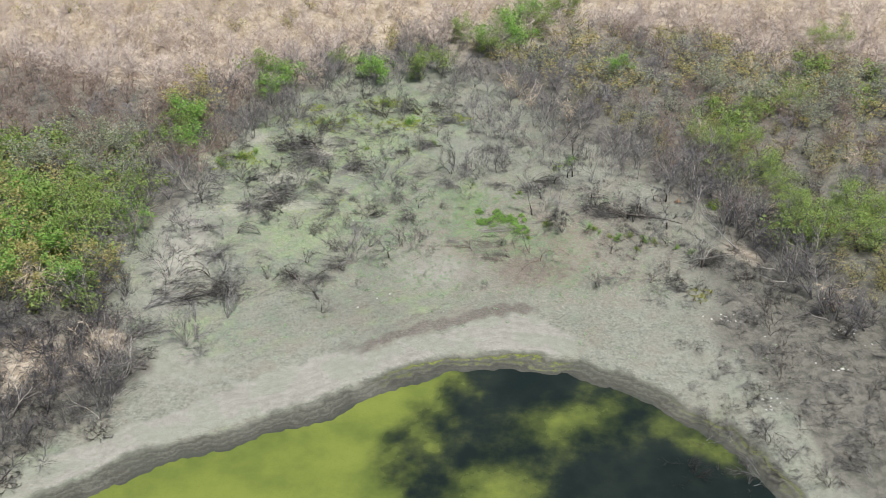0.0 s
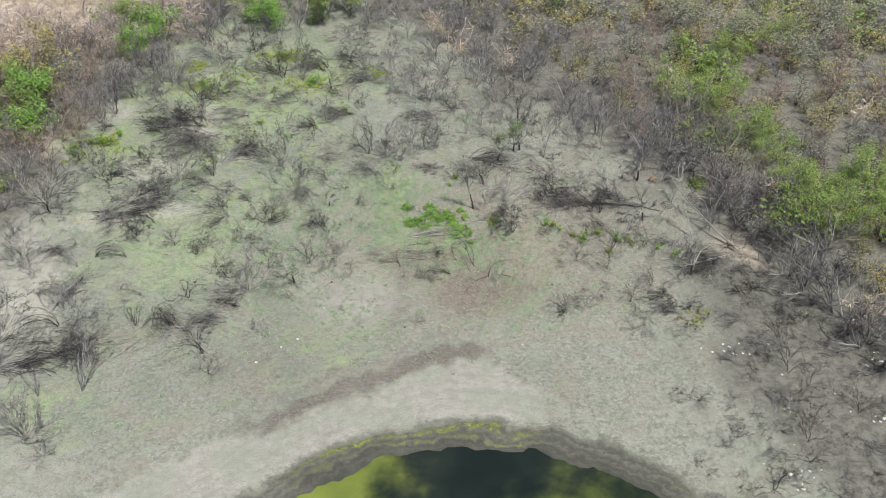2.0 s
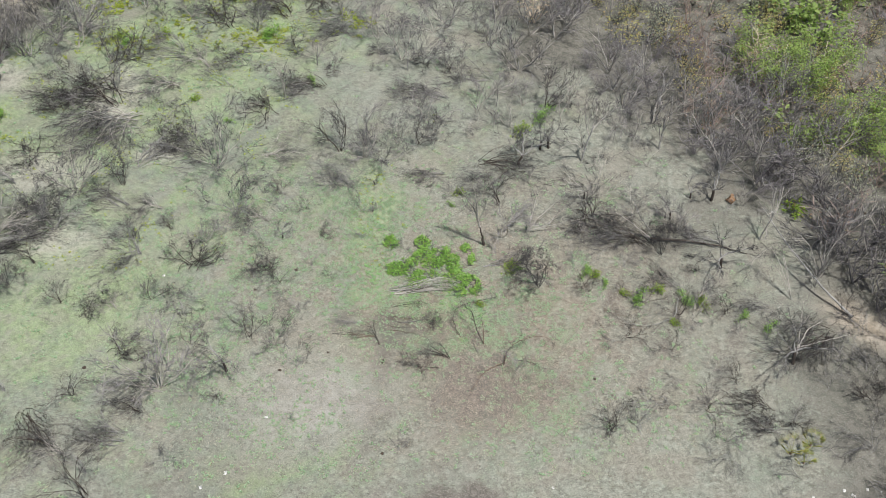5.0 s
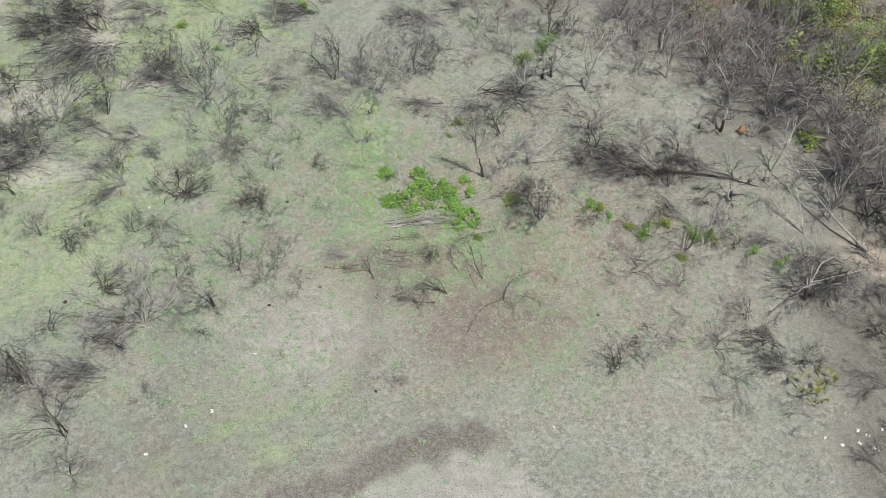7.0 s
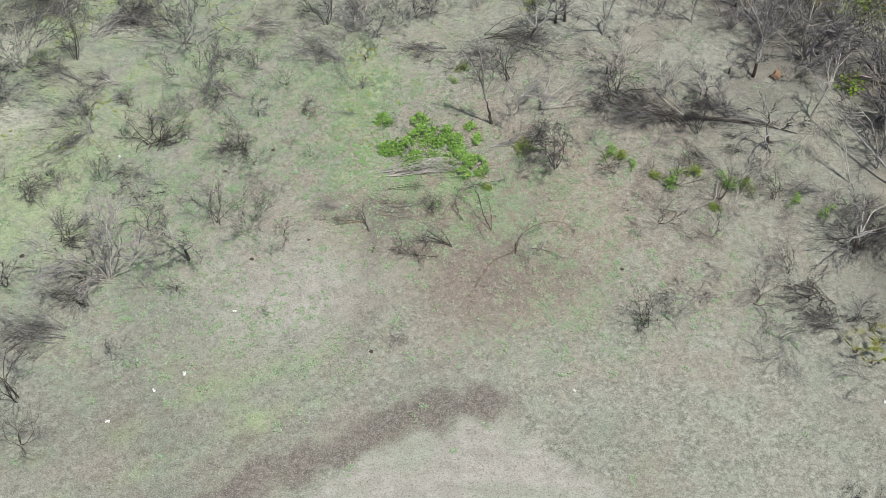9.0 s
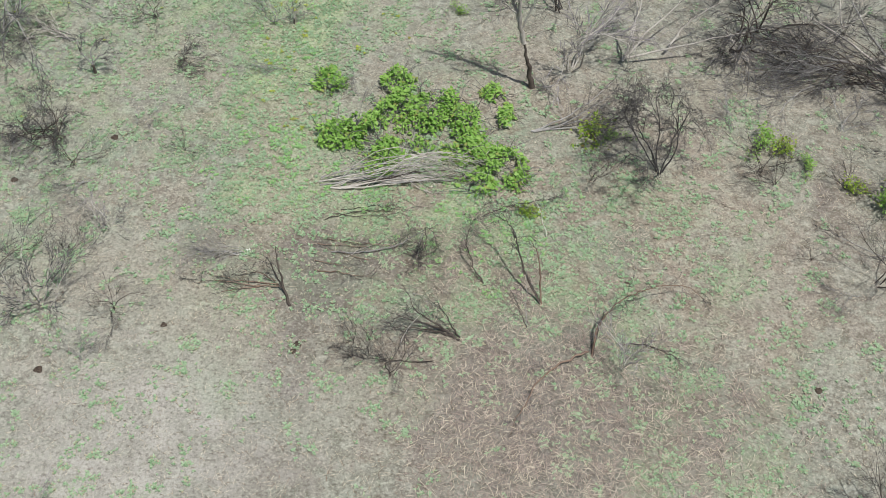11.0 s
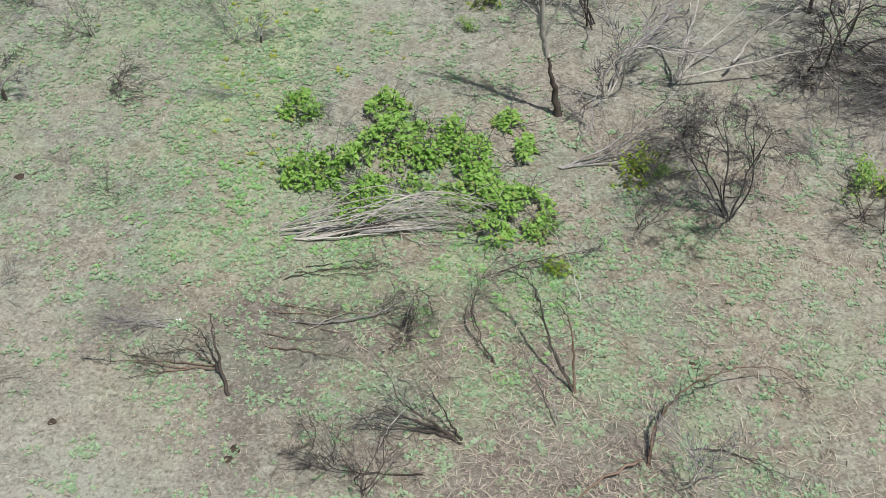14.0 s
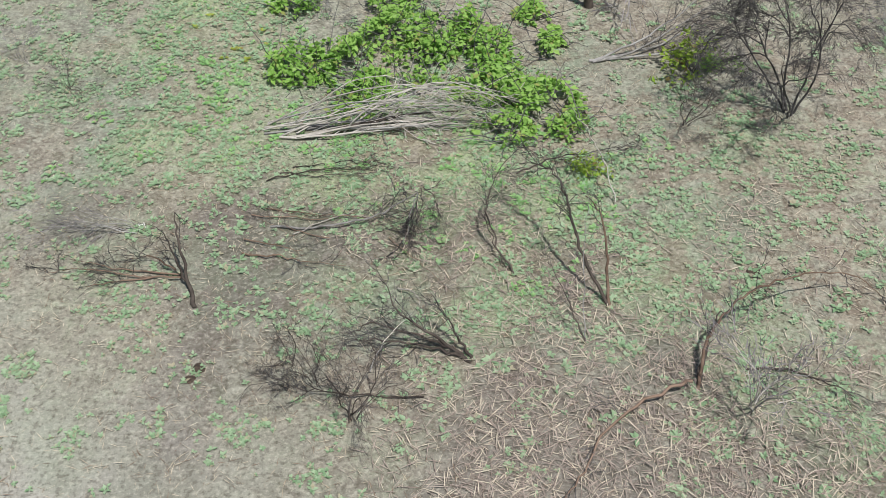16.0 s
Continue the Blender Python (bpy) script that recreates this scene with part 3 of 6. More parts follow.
def upright_tree(seed, wood, twig):
    """A slim dead tree with a crooked trunk and bare rising limbs; one metre high."""
    rng, trunk, branches, twigs = np.random.default_rng(seed), Pieces(), [], Pieces()
    line = limb(rng, (0, 0, -0.02), (-0.08, 0.02, 1), 0.55, 0.07, (0, 0, 0.05), 7)
    trunk.tube(line, np.linspace(0.0115, 0.008, 8), 7)
    for k in range(5):
        n = 2 + k
        a = rng.uniform(0, 2 * math.pi)
        branches.append(Pieces())
        branching(rng, branches[-1], twigs, line[n], (0.55 * math.cos(a), 0.55 * math.sin(a), 1), rng.uniform(0.3, 0.5), 0.0075, 2, (8, 4), 0.11,
                  (0, 0, 0.05), 0.6)
    root = thing("dead_tree", "tall leafless dead tree with pale bare limbs", "tree", "dead trees of the lake bed")
    part("trunk", trunk, wood, root)
    for branch in branches:
        part("branch", branch, BARK_PALE if wood is BARK_GREY else wood, root)
    part("twig_mass", twigs, twig, root)
    return root


def forked_tree(seed):
    """A short dark trunk that forks low; one metre high."""
    rng, trunk, branches, twigs = np.random.default_rng(seed), Pieces(), [], Pieces()
    line = limb(rng, (0, 0, -0.02), (0.05, 0, 1), 0.32, 0.1, (0, 0, 0.05), 4)
    trunk.tube(line, np.linspace(0.038, 0.028, 5), 7)
    for side in (-1, 1, 0.3):
        branches.append(Pieces())
        branching(rng, branches[-1], twigs, line[-1], (0.75 * side, rng.uniform(-0.4, 0.4), 1), rng.uniform(0.5, 0.75), 0.02, 2, (14, 4), 0.17,
                  (0, 0, 0.03), 0.7)
    root = thing("dead_tree", "short forked dead tree with a dark trunk", "tree", "forked dead trees")
    part("trunk", trunk, BARK_DARK, root, "dark wet trunk")
    for branch in branches:
        part("branch", branch, BARK_GREY, root)
    part("twig_mass", twigs, TWIG_GREY, root)
    return root


def fallen_shrub(seed, wood, twig, stems_n=12, kids=(9, 5)):
    """Stems bent over towards +x, low on the ground, in a ragged tangle; one metre long."""
    rng, stems, twigs = np.random.default_rng(seed), [], Pieces(1.35)
    for k in range(stems_n):
        stems.append(Pieces())
        branching(rng, stems[-1], twigs, (rng.uniform(-0.04, 0.25), rng.normal(0, 0.06), 0.02), (1, rng.normal(0, 0.32), rng.uniform(0.15, 1.0)),
                  rng.uniform(0.5, 1.0), rng.uniform(0.0036, 0.0075), 2, kids, 0.15, (0.06, 0, -0.16), 0.6, low=0.01)
    root = thing("fallen_shrub", "dead shrub flattened by old floods, lying on the ground", "shrub", "flattened dead shrubs")
    for stem in stems:
        part("stem", stem, wood, root)
    part("twig_mass", twigs, twig, root)
    return root


def dense_brush(seed, wood, twig, stems_n=11, kids=(9, 4)):
    """A low tangled heap of dead stems; about one metre across."""
    rng, stems, twigs = np.random.default_rng(seed), [], Pieces(1.5)
    for k in range(stems_n):
        a = rng.uniform(0, 2 * math.pi)
        stems.append(Pieces())
        branching(rng, stems[-1], twigs, (rng.normal(0, 0.10), rng.normal(0, 0.07), 0.0), (0.9 * math.cos(a) - 0.2, 0.7 * math.sin(a), rng.uniform(0.3, 0.9)),
                  rng.uniform(0.35, 0.6), 0.0062, 2, kids, 0.22, (-0.05, 0, -0.10), 0.7, low=0.01)
    root = thing("brushwood_clump", "low tangled clump of dark dead brushwood", "brushwood", "dark brushwood clumps")
    for stem in stems:
        part("stem", stem, wood, root)
    part("twig_mass", twigs, twig, root)
    return root


def arched_shrub(seed, wood, twig):
    """Long stems that rise from one foot, bow over towards +x and hang to the ground; one metre high."""
    rng, stems, twigs = np.random.default_rng(seed), [], Pieces(1.3)
    for k in range(7):
        stem, line, d = Pieces(), [np.array((rng.normal(0, 0.05), rng.normal(0, 0.05), -0.02))], np.array((rng.uniform(-0.2, 0.5), rng.normal(0, 0.45), 1.0))
        for j in range(11):
            d = unit(d + rng.normal(0, 0.07, 3) + (0.16, 0, -0.04 - 0.028 * j))
            line.append(line[-1] + d * rng.uniform(0.13, 0.19))
            line[-1][2] = max(line[-1][2], 0.015)
        stem.tube(line, np.linspace(0.011, 0.004, 12), 5)
        for j in range(7):
            n = int(rng.integers(3, 11))
            branching(rng, stem, twigs, line[n], unit(line[n + 1] - line[n]) + rng.normal(0, 0.3, 3), rng.uniform(0.2, 0.45), 0.0036, 1, (4,), 0.15, (0.03, 0, -0.12), 0.5, low=0.01)
        stems.append(stem)
    root = thing("arched_shrub", "dead shrub with long stems bowed over to the ground", "shrub", "bowed dead shrubs")
    for stem in stems:
        part("stem", stem, wood, root)
    part("twig_mass", twigs, twig, root)
    return root


def wispy_bush(seed, wood=BARK_DARK, twig=TWIG_DARK):
    """A few thin stems with a haze of fine twigs; one metre high."""
    rng, stems, twigs = np.random.default_rng(seed), [], Pieces()
    for k in range(5):
        a = rng.uniform(0, 2 * math.pi)
        stems.append(Pieces())
        branching(rng, stems[-1], twigs, (rng.normal(0, 0.03), rng.normal(0, 0.03), -0.01), (0.5 * math.cos(a), 0.4 * math.sin(a), 1.0),
                  rng.uniform(0.6, 1.0), 0.0075, 2, (12, 5), 0.2, (-0.03, 0, 0.0), 0.6)
    root = thing("dead_sapling", "thin leafless sapling with fine dark twigs", "sapling", "thin dead saplings")
    for stem in stems:
        part("stem", stem, wood, root)
    part("twig_mass", twigs, twig, root)
    return root


def leafy(rng, leaves, tips, count, size, reach, droop=0.2, slim=0.55):
    """Leaves round the given tips."""
    tips = np.asarray(tips)
    at = tips[rng.integers(0, len(tips), count)] + rng.normal(0, reach, (count, 3)) * (1, 1, 0.7)
    way = unit(rng.normal(0, 1, (count, 3)) * (1, 1, 0.5) + (0, 0, -droop))
    across = rng.normal(0, 1, (count, 3)) * (1, 1, 0.35)
    length = size * rng.uniform(0.6, 1.3, count)
    leaves.blades(at, way, across, length, length * slim)


def green_bush(seed, foliage, label, leaves_n=420, size=0.13):
    """A low leafy bush; one metre high."""
    rng, stems, twigs, leaves, tips = np.random.default_rng(seed), [], Pieces(), Pieces(), []
    for k in range(9):
        a = rng.uniform(0, 2 * math.pi)
        stems.append(Pieces())
        branching(rng, stems[-1], twigs, (rng.normal(0, 0.1), rng.normal(0, 0.1), -0.02), (0.9 * math.cos(a), 0.9 * math.sin(a), 1.0),
                  rng.uniform(0.5, 0.85), 0.014, 1, (5,), 0.2, (0, 0, 0), 0.8, tips=tips)
    leafy(rng, leaves, tips, leaves_n, size, 0.12)
    root = thing("green_bush", label, "bush", "small green bushes")
    for stem in stems:
        part("stem", stem, TWIG_GREY, root)
    part("twig_mass", twigs, TWIG_GREY, root)
    part("foliage", leaves, foliage, root)
    return root


def planted(makers, rows, grow=1.0, tilt=0.0):
    """Sets copies of a few models out by rows of x, y, size and heading."""
    models = [m() for m in makers]
    used = set()
    rng = random.Random(len(rows))
    for n, (x, y, size, *turn) in enumerate(rows):
        k = n % len(models)
        own = size * grow / (models[k].scale[0] if k in used else 1.0)
        m = stand(x, y, own, (turn[0] if turn else rng.uniform(0, 360)), level(x, y))
        if k in used:
            copy_thing(models[k], m)
        else:
            models[k].matrix_basis = m
            used.add(k)


VASE = [
    (-17.6, 126.1, 4.6, 260), (-14.5, 126.6, 3.0, 330), (-8.2, 120.7, 2.0, 310), (-6.4, 123.2, 4.0, 180), (-8.1, 128.3, 4.7, 330),
    (0.8, 130.0, 4.0, 350), (2.6, 129.3, 3.4, 340), (4.0, 128.6, 3.5, 20), (5.2, 130.8, 3.2, 160), (6.6, 130.6, 2.9, 210),
    (-9.8, 108.2, 5.1, 130), (-8.9, 102.8, 1.4, 220), (-3.0, 111.4, 2.2, 280), (16.8, 134.9, 4.2, 200),
    (24.0, 120.7, 2.4, 60), (-18.5, 122.1, 3.7, 240), (7.6, 131.2, 2.6, 310), (-29.1, 121.1, 4, 100),
]
UPRIGHT = [
    (24.5, 129.6, 6.3, 340), (22.7, 130.6, 3.6, 220), (18.5, 128.4, 6.4, 240), (21.2, 130.6, 2.8, 320), (29.6, 119.7, 6.0, 200),
    (32.2, 115.2, 5.1, 270), (18.4, 123.5, 2.6, 300), (21.4, 123.8, 2.3, 80), (28.2, 126.0, 5.1, 10), (32.5, 125.6, 4.5, 100),
    (30.6, 129.4, 4.6, 100), (13.6, 132.4, 2.6, 310), (12.8, 135.1, 3.0, 320), (17.6, 133.0, 4.1, 0),
]
FORKED = [
    (-3.0, 120.8, 1.7, 160), (3.3, 126.2, 1.4, 190), (26.3, 117.1, 3.7, 180), (25.7, 124.1, 2.2, 120), (13.8, 128.2, 3.5, 340),
    (15.6, 129.8, 3.0, 130), (3.1, 123.3, 1.0, 230), (-5.9, 109.3, 2.9, 130), (28.9, 108.7, 4.1, 160), (18.1, 124.3, 2.2, 350),
    (23.5, 122.1, 1.4, 60), (27.8, 131.4, 3.5, 220), (-14.3, 116.0, 1.2, 150),
]
FALLEN = [
    (-17.6, 136.8, 5.1, -167), (-14.0, 135.0, 6.5, -140), (-15.8, 135.7, 5.5, 152), (-14.4, 133.3, 6.0, -166), (-13.9, 124.3, 3.7, 159),
    (-11.2, 124.0, 2.6, 172), (-10.4, 121.8, 1.9, 133), (-12.5, 119.7, 3.2, -138), (-12.5, 119.4, 3.9, 127), (-3.9, 122.6, 2.5, 164),
    (-0.2, 137.9, 3.9, 178), (1.7, 126.0, 3.2, 138), (8.4, 127.1, 2.9, -165), (-13.1, 114.5, 2.1, 133), (22.2, 119.4, 4.8, 165),
    (20.2, 120.0, 3.4, -179), 
]
FELLED = [
    (27.0, 119.1, 4.5, 170), (-9.4, 107.9, 3.2, -175), (-10.4, 106.4, 2.5, 169), (-11.5, 104.7, 2.8, 159),
    (-11.3, 104.2, 2.9, -169), (-14.3, 103.4, 2.8, 161), (-17.6, 106.8, 3.8, -53), (-13.8, 128.9, 4.9, 29), (-13.2, 131.2, 3.6, -5),
    (-11.6, 138.4, 4.1, -172), (10.7, 128.3, 4.7, -2), (11.7, 126.7, 2.8, -178), (9.1, 136.0, 3.9, 167), (-5.1, 129.6, 3.2, 0),
    (32.3, 111.3, 5.1, -138), (28.6, 113.3, 2.9, 175),
]
DENSE = [
    (-9.1, 118.3, 3.1, 240), (-6.9, 121.8, 1.9, 280), (-3.9, 117.8, 2.1, 0), (-4.5, 119.5, 1.0, 290), (-0.4, 121.4, 1.3, 160),
    (-5.6, 127.3, 2.1, 180), (-11.6, 131.4, 2.5, 220), (-12.1, 134.4, 3.0, 100), (-4.6, 134.9, 3.1, 350), (-19.9, 123.4, 3.4, 10),
    (-15.0, 114.7, 1.8, 100), (-9.7, 115.3, 2.2, 130), (-12.7, 111.0, 2.5, 200), (-0.4, 129.7, 0.6, 140), (18.2, 122.0, 3.6, 40),
    (19.6, 105.9, 2.0, 10), (26.2, 105.3, 2.6, 0), (32.3, 109.0, 2.4, 10), (16.9, 104.2, 1.3, 50), (-21.2, 128.1, 2.7, 350),
    (-17.8, 138.5, 3.8, 60),
]
WISPY = [
    (-19.2, 118.9, 2.5, 240), (-16.8, 115.3, 2.2, 280), (-3.4, 125.4, 1.6, 0), (-1.4, 123.7, 1.5, 290), (-11.2, 115.4, 2.0, 160),
    (-14.9, 107.8, 2.8, 180), (-13.0, 100.6, 3.6, 220), (-12.3, 98.2, 2.3, 100), (-4.7, 112.0, 2.9, 350), (-1.1, 111.1, 1.35, 10),
    (-8.3, 111.6, 2.2, 100), (-6.3, 107.2, 1.4, 130), (11.9, 123.8, 3.3, 200), (20.5, 114.1, 2.5, 140), (25.0, 107.3, 2.1, 40),
    (22.8, 105.4, 2.3, 10), (21.6, 110.1, 1.9, 0), (16.9, 104.1, 2.3, 10), (19.0, 111.3, 2.2, 50), (22.7, 113.0, 2.5, 350),
    (25.6, 112.9, 2.5, 60),
]
FAR_VASE = [
    (-25.0, 91.9, 4.8, 250), (-23.3, 90.1, 1.8, 110), (-29.5, 104.3, 4.9, 80), (-33.2, 100.4, 3.8, 350), (-29.6, 112.5, 4.2, 60),
    (-25.4, 127.2, 4.6, 110), (-29.7, 122.2, 5.6, 230), (-26.3, 141.8, 4.7, 280), (-28.9, 138.6, 4.2, 230), (-24.1, 142.7, 4.3, 310),
    (-15.8, 149.5, 4.4, 10), (-11.9, 153.0, 4.1, 140), (-14.1, 144.1, 2.2, 200), (0.8, 160.0, 3.8, 150), (-3.8, 160.4, 2.8, 130),
    (-2.9, 143.3, 2.6, 130), (-29.9, 86.3, 5.7, 10), (-32.1, 84.6, 4.5, 30),
]
FAR_FALLEN = [
    (-30.8, 98.2, 8.6, 41), (-30.8, 95.2, 3.4, 139), (-31.3, 91.3, 5.2, 66), (-22.1, 98.0, 6.9, 86),
    (-26.3, 106.2, 5.2, 84), (-9.4, 140.5, 3.6, 139), (-3.5, 147.5, 4.1, 138),
    (1.8, 146.7, 4.6, -146), (-24.6, 119.3, 6.4, 41), (-23.2, 121.6, 5.2, 28),
]
FAR_DENSE = [
    (-28.7, 128.0, 3.2, 150), (-8.8, 146.9, 3.9, 310), (-6.6, 141.2, 2.8, 340), (-0.6, 150.9, 4.0, 100), (-0.2, 156.9, 3.0, 40),
    (-16.8, 141.9, 4.2, 210),
]
ARCHED = [
    (-25.0, 108.5, 2.0, 170), (-25.1, 104.6, 2.2, 185), (-21.8, 96.8, 2.6, 95), (-21.5, 102.6, 1.8, 170), (-24.4, 100.9, 2.1, 200), (-25.1, 96.4, 2.0, 120),
    (-23.9, 92.7, 2.0, 110), (-15.5, 104.1, 1.7, 165), (-25.1, 112.6, 1.8, 150), (-27.1, 114.9, 2.0, 190), (-23.7, 114.0, 1.7, 10), (-18.9, 108.2, 1.5, 170),
    (-20.9, 113.9, 1.8, 175), (-18.8, 104.3, 1.6, 100), (-13.2, 102.2, 1.4, 160), (-22.0, 127.0, 1.8, 170), (-3.5, 148.6, 2.2, 160), (-12.0, 143.0, 1.9, 165),
]
LIME = [(-29.35, 131.8, 1.9, 1.3), (-25.9, 133.5, 1.9, 1.1), (-17.3, 144.2, 2.6, 1.2), (-13.4, 146.3, 1.6, 1.3), (-6.2, 144.3, 2.4, 1.2), (-8.6, 151.5, 2.2, 1.7), (1.5, 147.5, 1.6, 1.2), (-19.0, 149.5, 1.6, 1.0)]
GREENBUSH = [
    (-17.5, 145.1, 0.9), (-16.4, 144.2, 0.8), (-9.0, 151.4, 0.9), (-27.1, 133.4, 0.8), (-28.9, 132.3, 0.8), (-4.9, 144.9, 0.8),
    (12.35, 117.3, 0.8), (12.9, 117.2, 0.45), (9.9, 114.3, 0.45), (17.0, 116.7, 0.7), (17.6, 116.6, 0.6), (18.2, 115.7, 0.45), (19.4, 115.0, 0.5),
    (20.4, 114.3, 0.9), (21.6, 114.9, 0.7), (23.3, 114.2, 0.8), (24.5, 113.9, 0.7), (26.6, 112.5, 0.6), (22.2, 112.3, 0.5), (28.3, 111.5, 0.7),
    (9.3, 124.9, 0.6), (8.6, 123.9, 0.4), (14.6, 131.6, 1.0), (16.4, 133.4, 1.2), (32.5, 122.1, 1.3), (-28.6, 130.8, 1.1), (-25.9, 133.5, 1.2),
    (-24.8, 134.5, 0.8), (-8.8, 150.9, 1.3), (-4.8, 144.9, 1.2), (-13.9, 145.2, 0.9), (-7.5, 133.5, 0.5), (-10.5, 136.5, 0.6), (-1.5, 138.5, 0.6),
]
DUNG = [
    (3.6, 109.8, 0.16), (3.5, 109.6, 0.12), (0.2, 110.6, 0.12), (-2.7, 109.3, 0.16), (-2.0, 117.8, 0.16),
    (12.3, 111.6, 0.14), (16.4, 107.9, 0.15), (3.4, 102.9, 0.15), (-14.5, 109.9, 0.2), (-4.6, 116.1, 0.16),
]
DEBRIS = [
    (2.2, 113.1, 0.15), (-3.3, 105.7, 0.2), (-5.4, 101.9, 0.22), (-6.7, 101.0, 0.22), (-8.6, 99.3, 0.2),
    (-10.6, 117.5, 0.22), (-7.0, 119.0, 0.14), (-5.1, 114.5, 0.12), (12.9, 100.2, 0.14), (27.4, 99.0, 0.2),
    (28.2, 98.5, 0.2), (41.7, 96.5, 0.45), (42.5, 97.0, 0.4), (40.2, 96.2, 0.3), (31.0, 83.8, 0.3),
    (33.0, 99.2, 0.25), (29.3, 99.4, 0.2), (29.8, 99.0, 0.15), (30.5, 85.2, 0.3), (31.4, 85.5, 0.25), (39.4, 90.3, 0.35),
]

planted([lambda: vase_shrub(11, BARK_PALE, TWIG_GREY, 6, 7), lambda: vase_shrub(12, BARK_DARK, TWIG_GREY, 5, 7), lambda: vase_shrub(13, BARK_PALE, TWIG_MAUVE, 7, 7), lambda: vase_shrub(14, BARK_GREY, TWIG_GREY, 5, 7)],
        VASE + FAR_VASE, 0.95)
planted([lambda: upright_tree(21, BARK_GREY, TWIG_MAUVE), lambda: upright_tree(22, BARK_PALE, TWIG_MAUVE), lambda: upright_tree(23, BARK_GREY, TWIG_GREY)], UPRIGHT, 0.95)
planted([lambda: forked_tree(31), lambda: forked_tree(32), lambda: forked_tree(33)], FORKED, 0.8)
planted([lambda: fallen_shrub(41, BARK_GREY, TWIG_DARK), lambda: fallen_shrub(42, BARK_PALE, TWIG_GREY), lambda: fallen_shrub(43, BARK_DARK, TWIG_GREY),
         lambda: fallen_shrub(44, BARK_GREY, TWIG_GREY)], FALLEN + FELLED + FAR_FALLEN, 0.88)
planted([lambda: dense_brush(51, BARK_DARK, TWIG_DARK), lambda: dense_brush(52, BARK_GREY, TWIG_GREY), lambda: dense_brush(53, BARK_DARK, TWIG_GREY),
         lambda: dense_brush(54, BARK_GREY, TWIG_DARK)], DENSE + FAR_DENSE, 1.4)
planted([lambda: arched_shrub(601, BARK_GREY, TWIG_GREY), lambda: arched_shrub(602, BARK_DARK, TWIG_DARK), lambda: arched_shrub(603, BARK_GREY, TWIG_DARK)], ARCHED)
planted([lambda: wispy_bush(61), lambda: wispy_bush(62), lambda: wispy_bush(63)], WISPY, 1.0)
planted([lambda: green_bush(71, LEAF_BUSH, "small yellow green leafy bush among dead twigs", 260, 0.17), lambda: green_bush(72, LEAF_VINE, "small bright green leafy bush among dead twigs")], GREENBUSH)


planted([lambda: wispy_bush(76), lambda: wispy_bush(77)], [
    (11.85, 115.5, 1.2, 30), (16.9, 115.7, 1.7, 80), (17.2, 115.2, 1.4, 200), (19.2, 115.0, 1.2, 20), (-2.6, 113.1, 1.1, 60), (-3.0, 116.6, 1.5, 90),
    (-4.4, 117.7, 1.8, 10), (0.1, 117.1, 0.9, 40), (5.9, 108.75, 1.5, 60), (5.4, 109.5, 1.2, 170), (5.0, 109.9, 1.0, 250), (17.4, 112.2, 0.8, 50),
])
planted([lambda: wispy_bush(78, BARK_GREY, TWIG_GREY)], [(2.5, 123.4, 2.0, 30), (0.3, 126.0, 2.4, 90), (1.4, 125.9, 2.0, 200), (5.1, 119.6, 0.9, 10), (8.9, 125.1, 1.6, 60), (12.7, 126.8, 1.8, 140)])


def scattered(seed, x0, x1, y0, y1, apart, keep, margin):
    """Points on a jittered grid for which keep(x, y) exceeds a random number."""
    rng = np.random.default_rng(seed)
    x, y = (a.ravel() for a in np.meshgrid(np.arange(x0, x1, apart), np.arange(y0, y1, apart)))
    x, y = x + rng.uniform(-0.45, 0.45, len(x)) * apart, y + rng.uniform(-0.45, 0.45, len(x)) * apart
    ok = rng.uniform(0, 1, len(x)) < keep(x, y)
    if margin:
        ok &= inside(x, y) * np.sign(margin) > abs(margin)
    return rng, x[ok], y[ok]


# the far lake bed, where flattened shrubs stand close together
rng, fx, fy = scattered(5, -32, 30, 137, 168, 2.6, lambda x, y: 0.55 - 0.2 * bell(x, y, -3, 150, 5, 18), 1.0)
kind = rng.uniform(0, 1, len(fx))
far_fallen = [(x, y, rng.uniform(2.2, 4.0), rng.normal(165, 18)) for x, y in zip(fx[kind < 0.42], fy[kind < 0.42])]
far_brush = [(x, y, rng.uniform(1.6, 3.2), rng.uniform(0, 360)) for x, y in zip(fx[(kind > 0.42) & (kind < 0.72)], fy[(kind > 0.42) & (kind < 0.72)])]
far_vase = [(x, y, rng.uniform(2.0, 3.6), rng.uniform(0, 360)) for x, y in zip(fx[kind > 0.72], fy[kind > 0.72])]
planted([lambda: fallen_shrub(45, BARK_GREY, TWIG_GREY, 7, (10, 4)), lambda: fallen_shrub(46, BARK_GREY, TWIG_GREY, 7, (10, 4))], far_fallen)
planted([lambda: dense_brush(55, BARK_DARK, TWIG_GREY, 7, (11, 4)), lambda: dense_brush(56, BARK_GREY, TWIG_GREY, 7, (11, 4))], far_brush)
planted([lambda: vase_shrub(15, BARK_GREY, TWIG_GREY, 5, 6, 5), lambda: vase_shrub(16, BARK_PALE, TWIG_MAUVE, 5, 6, 5)], far_vase)
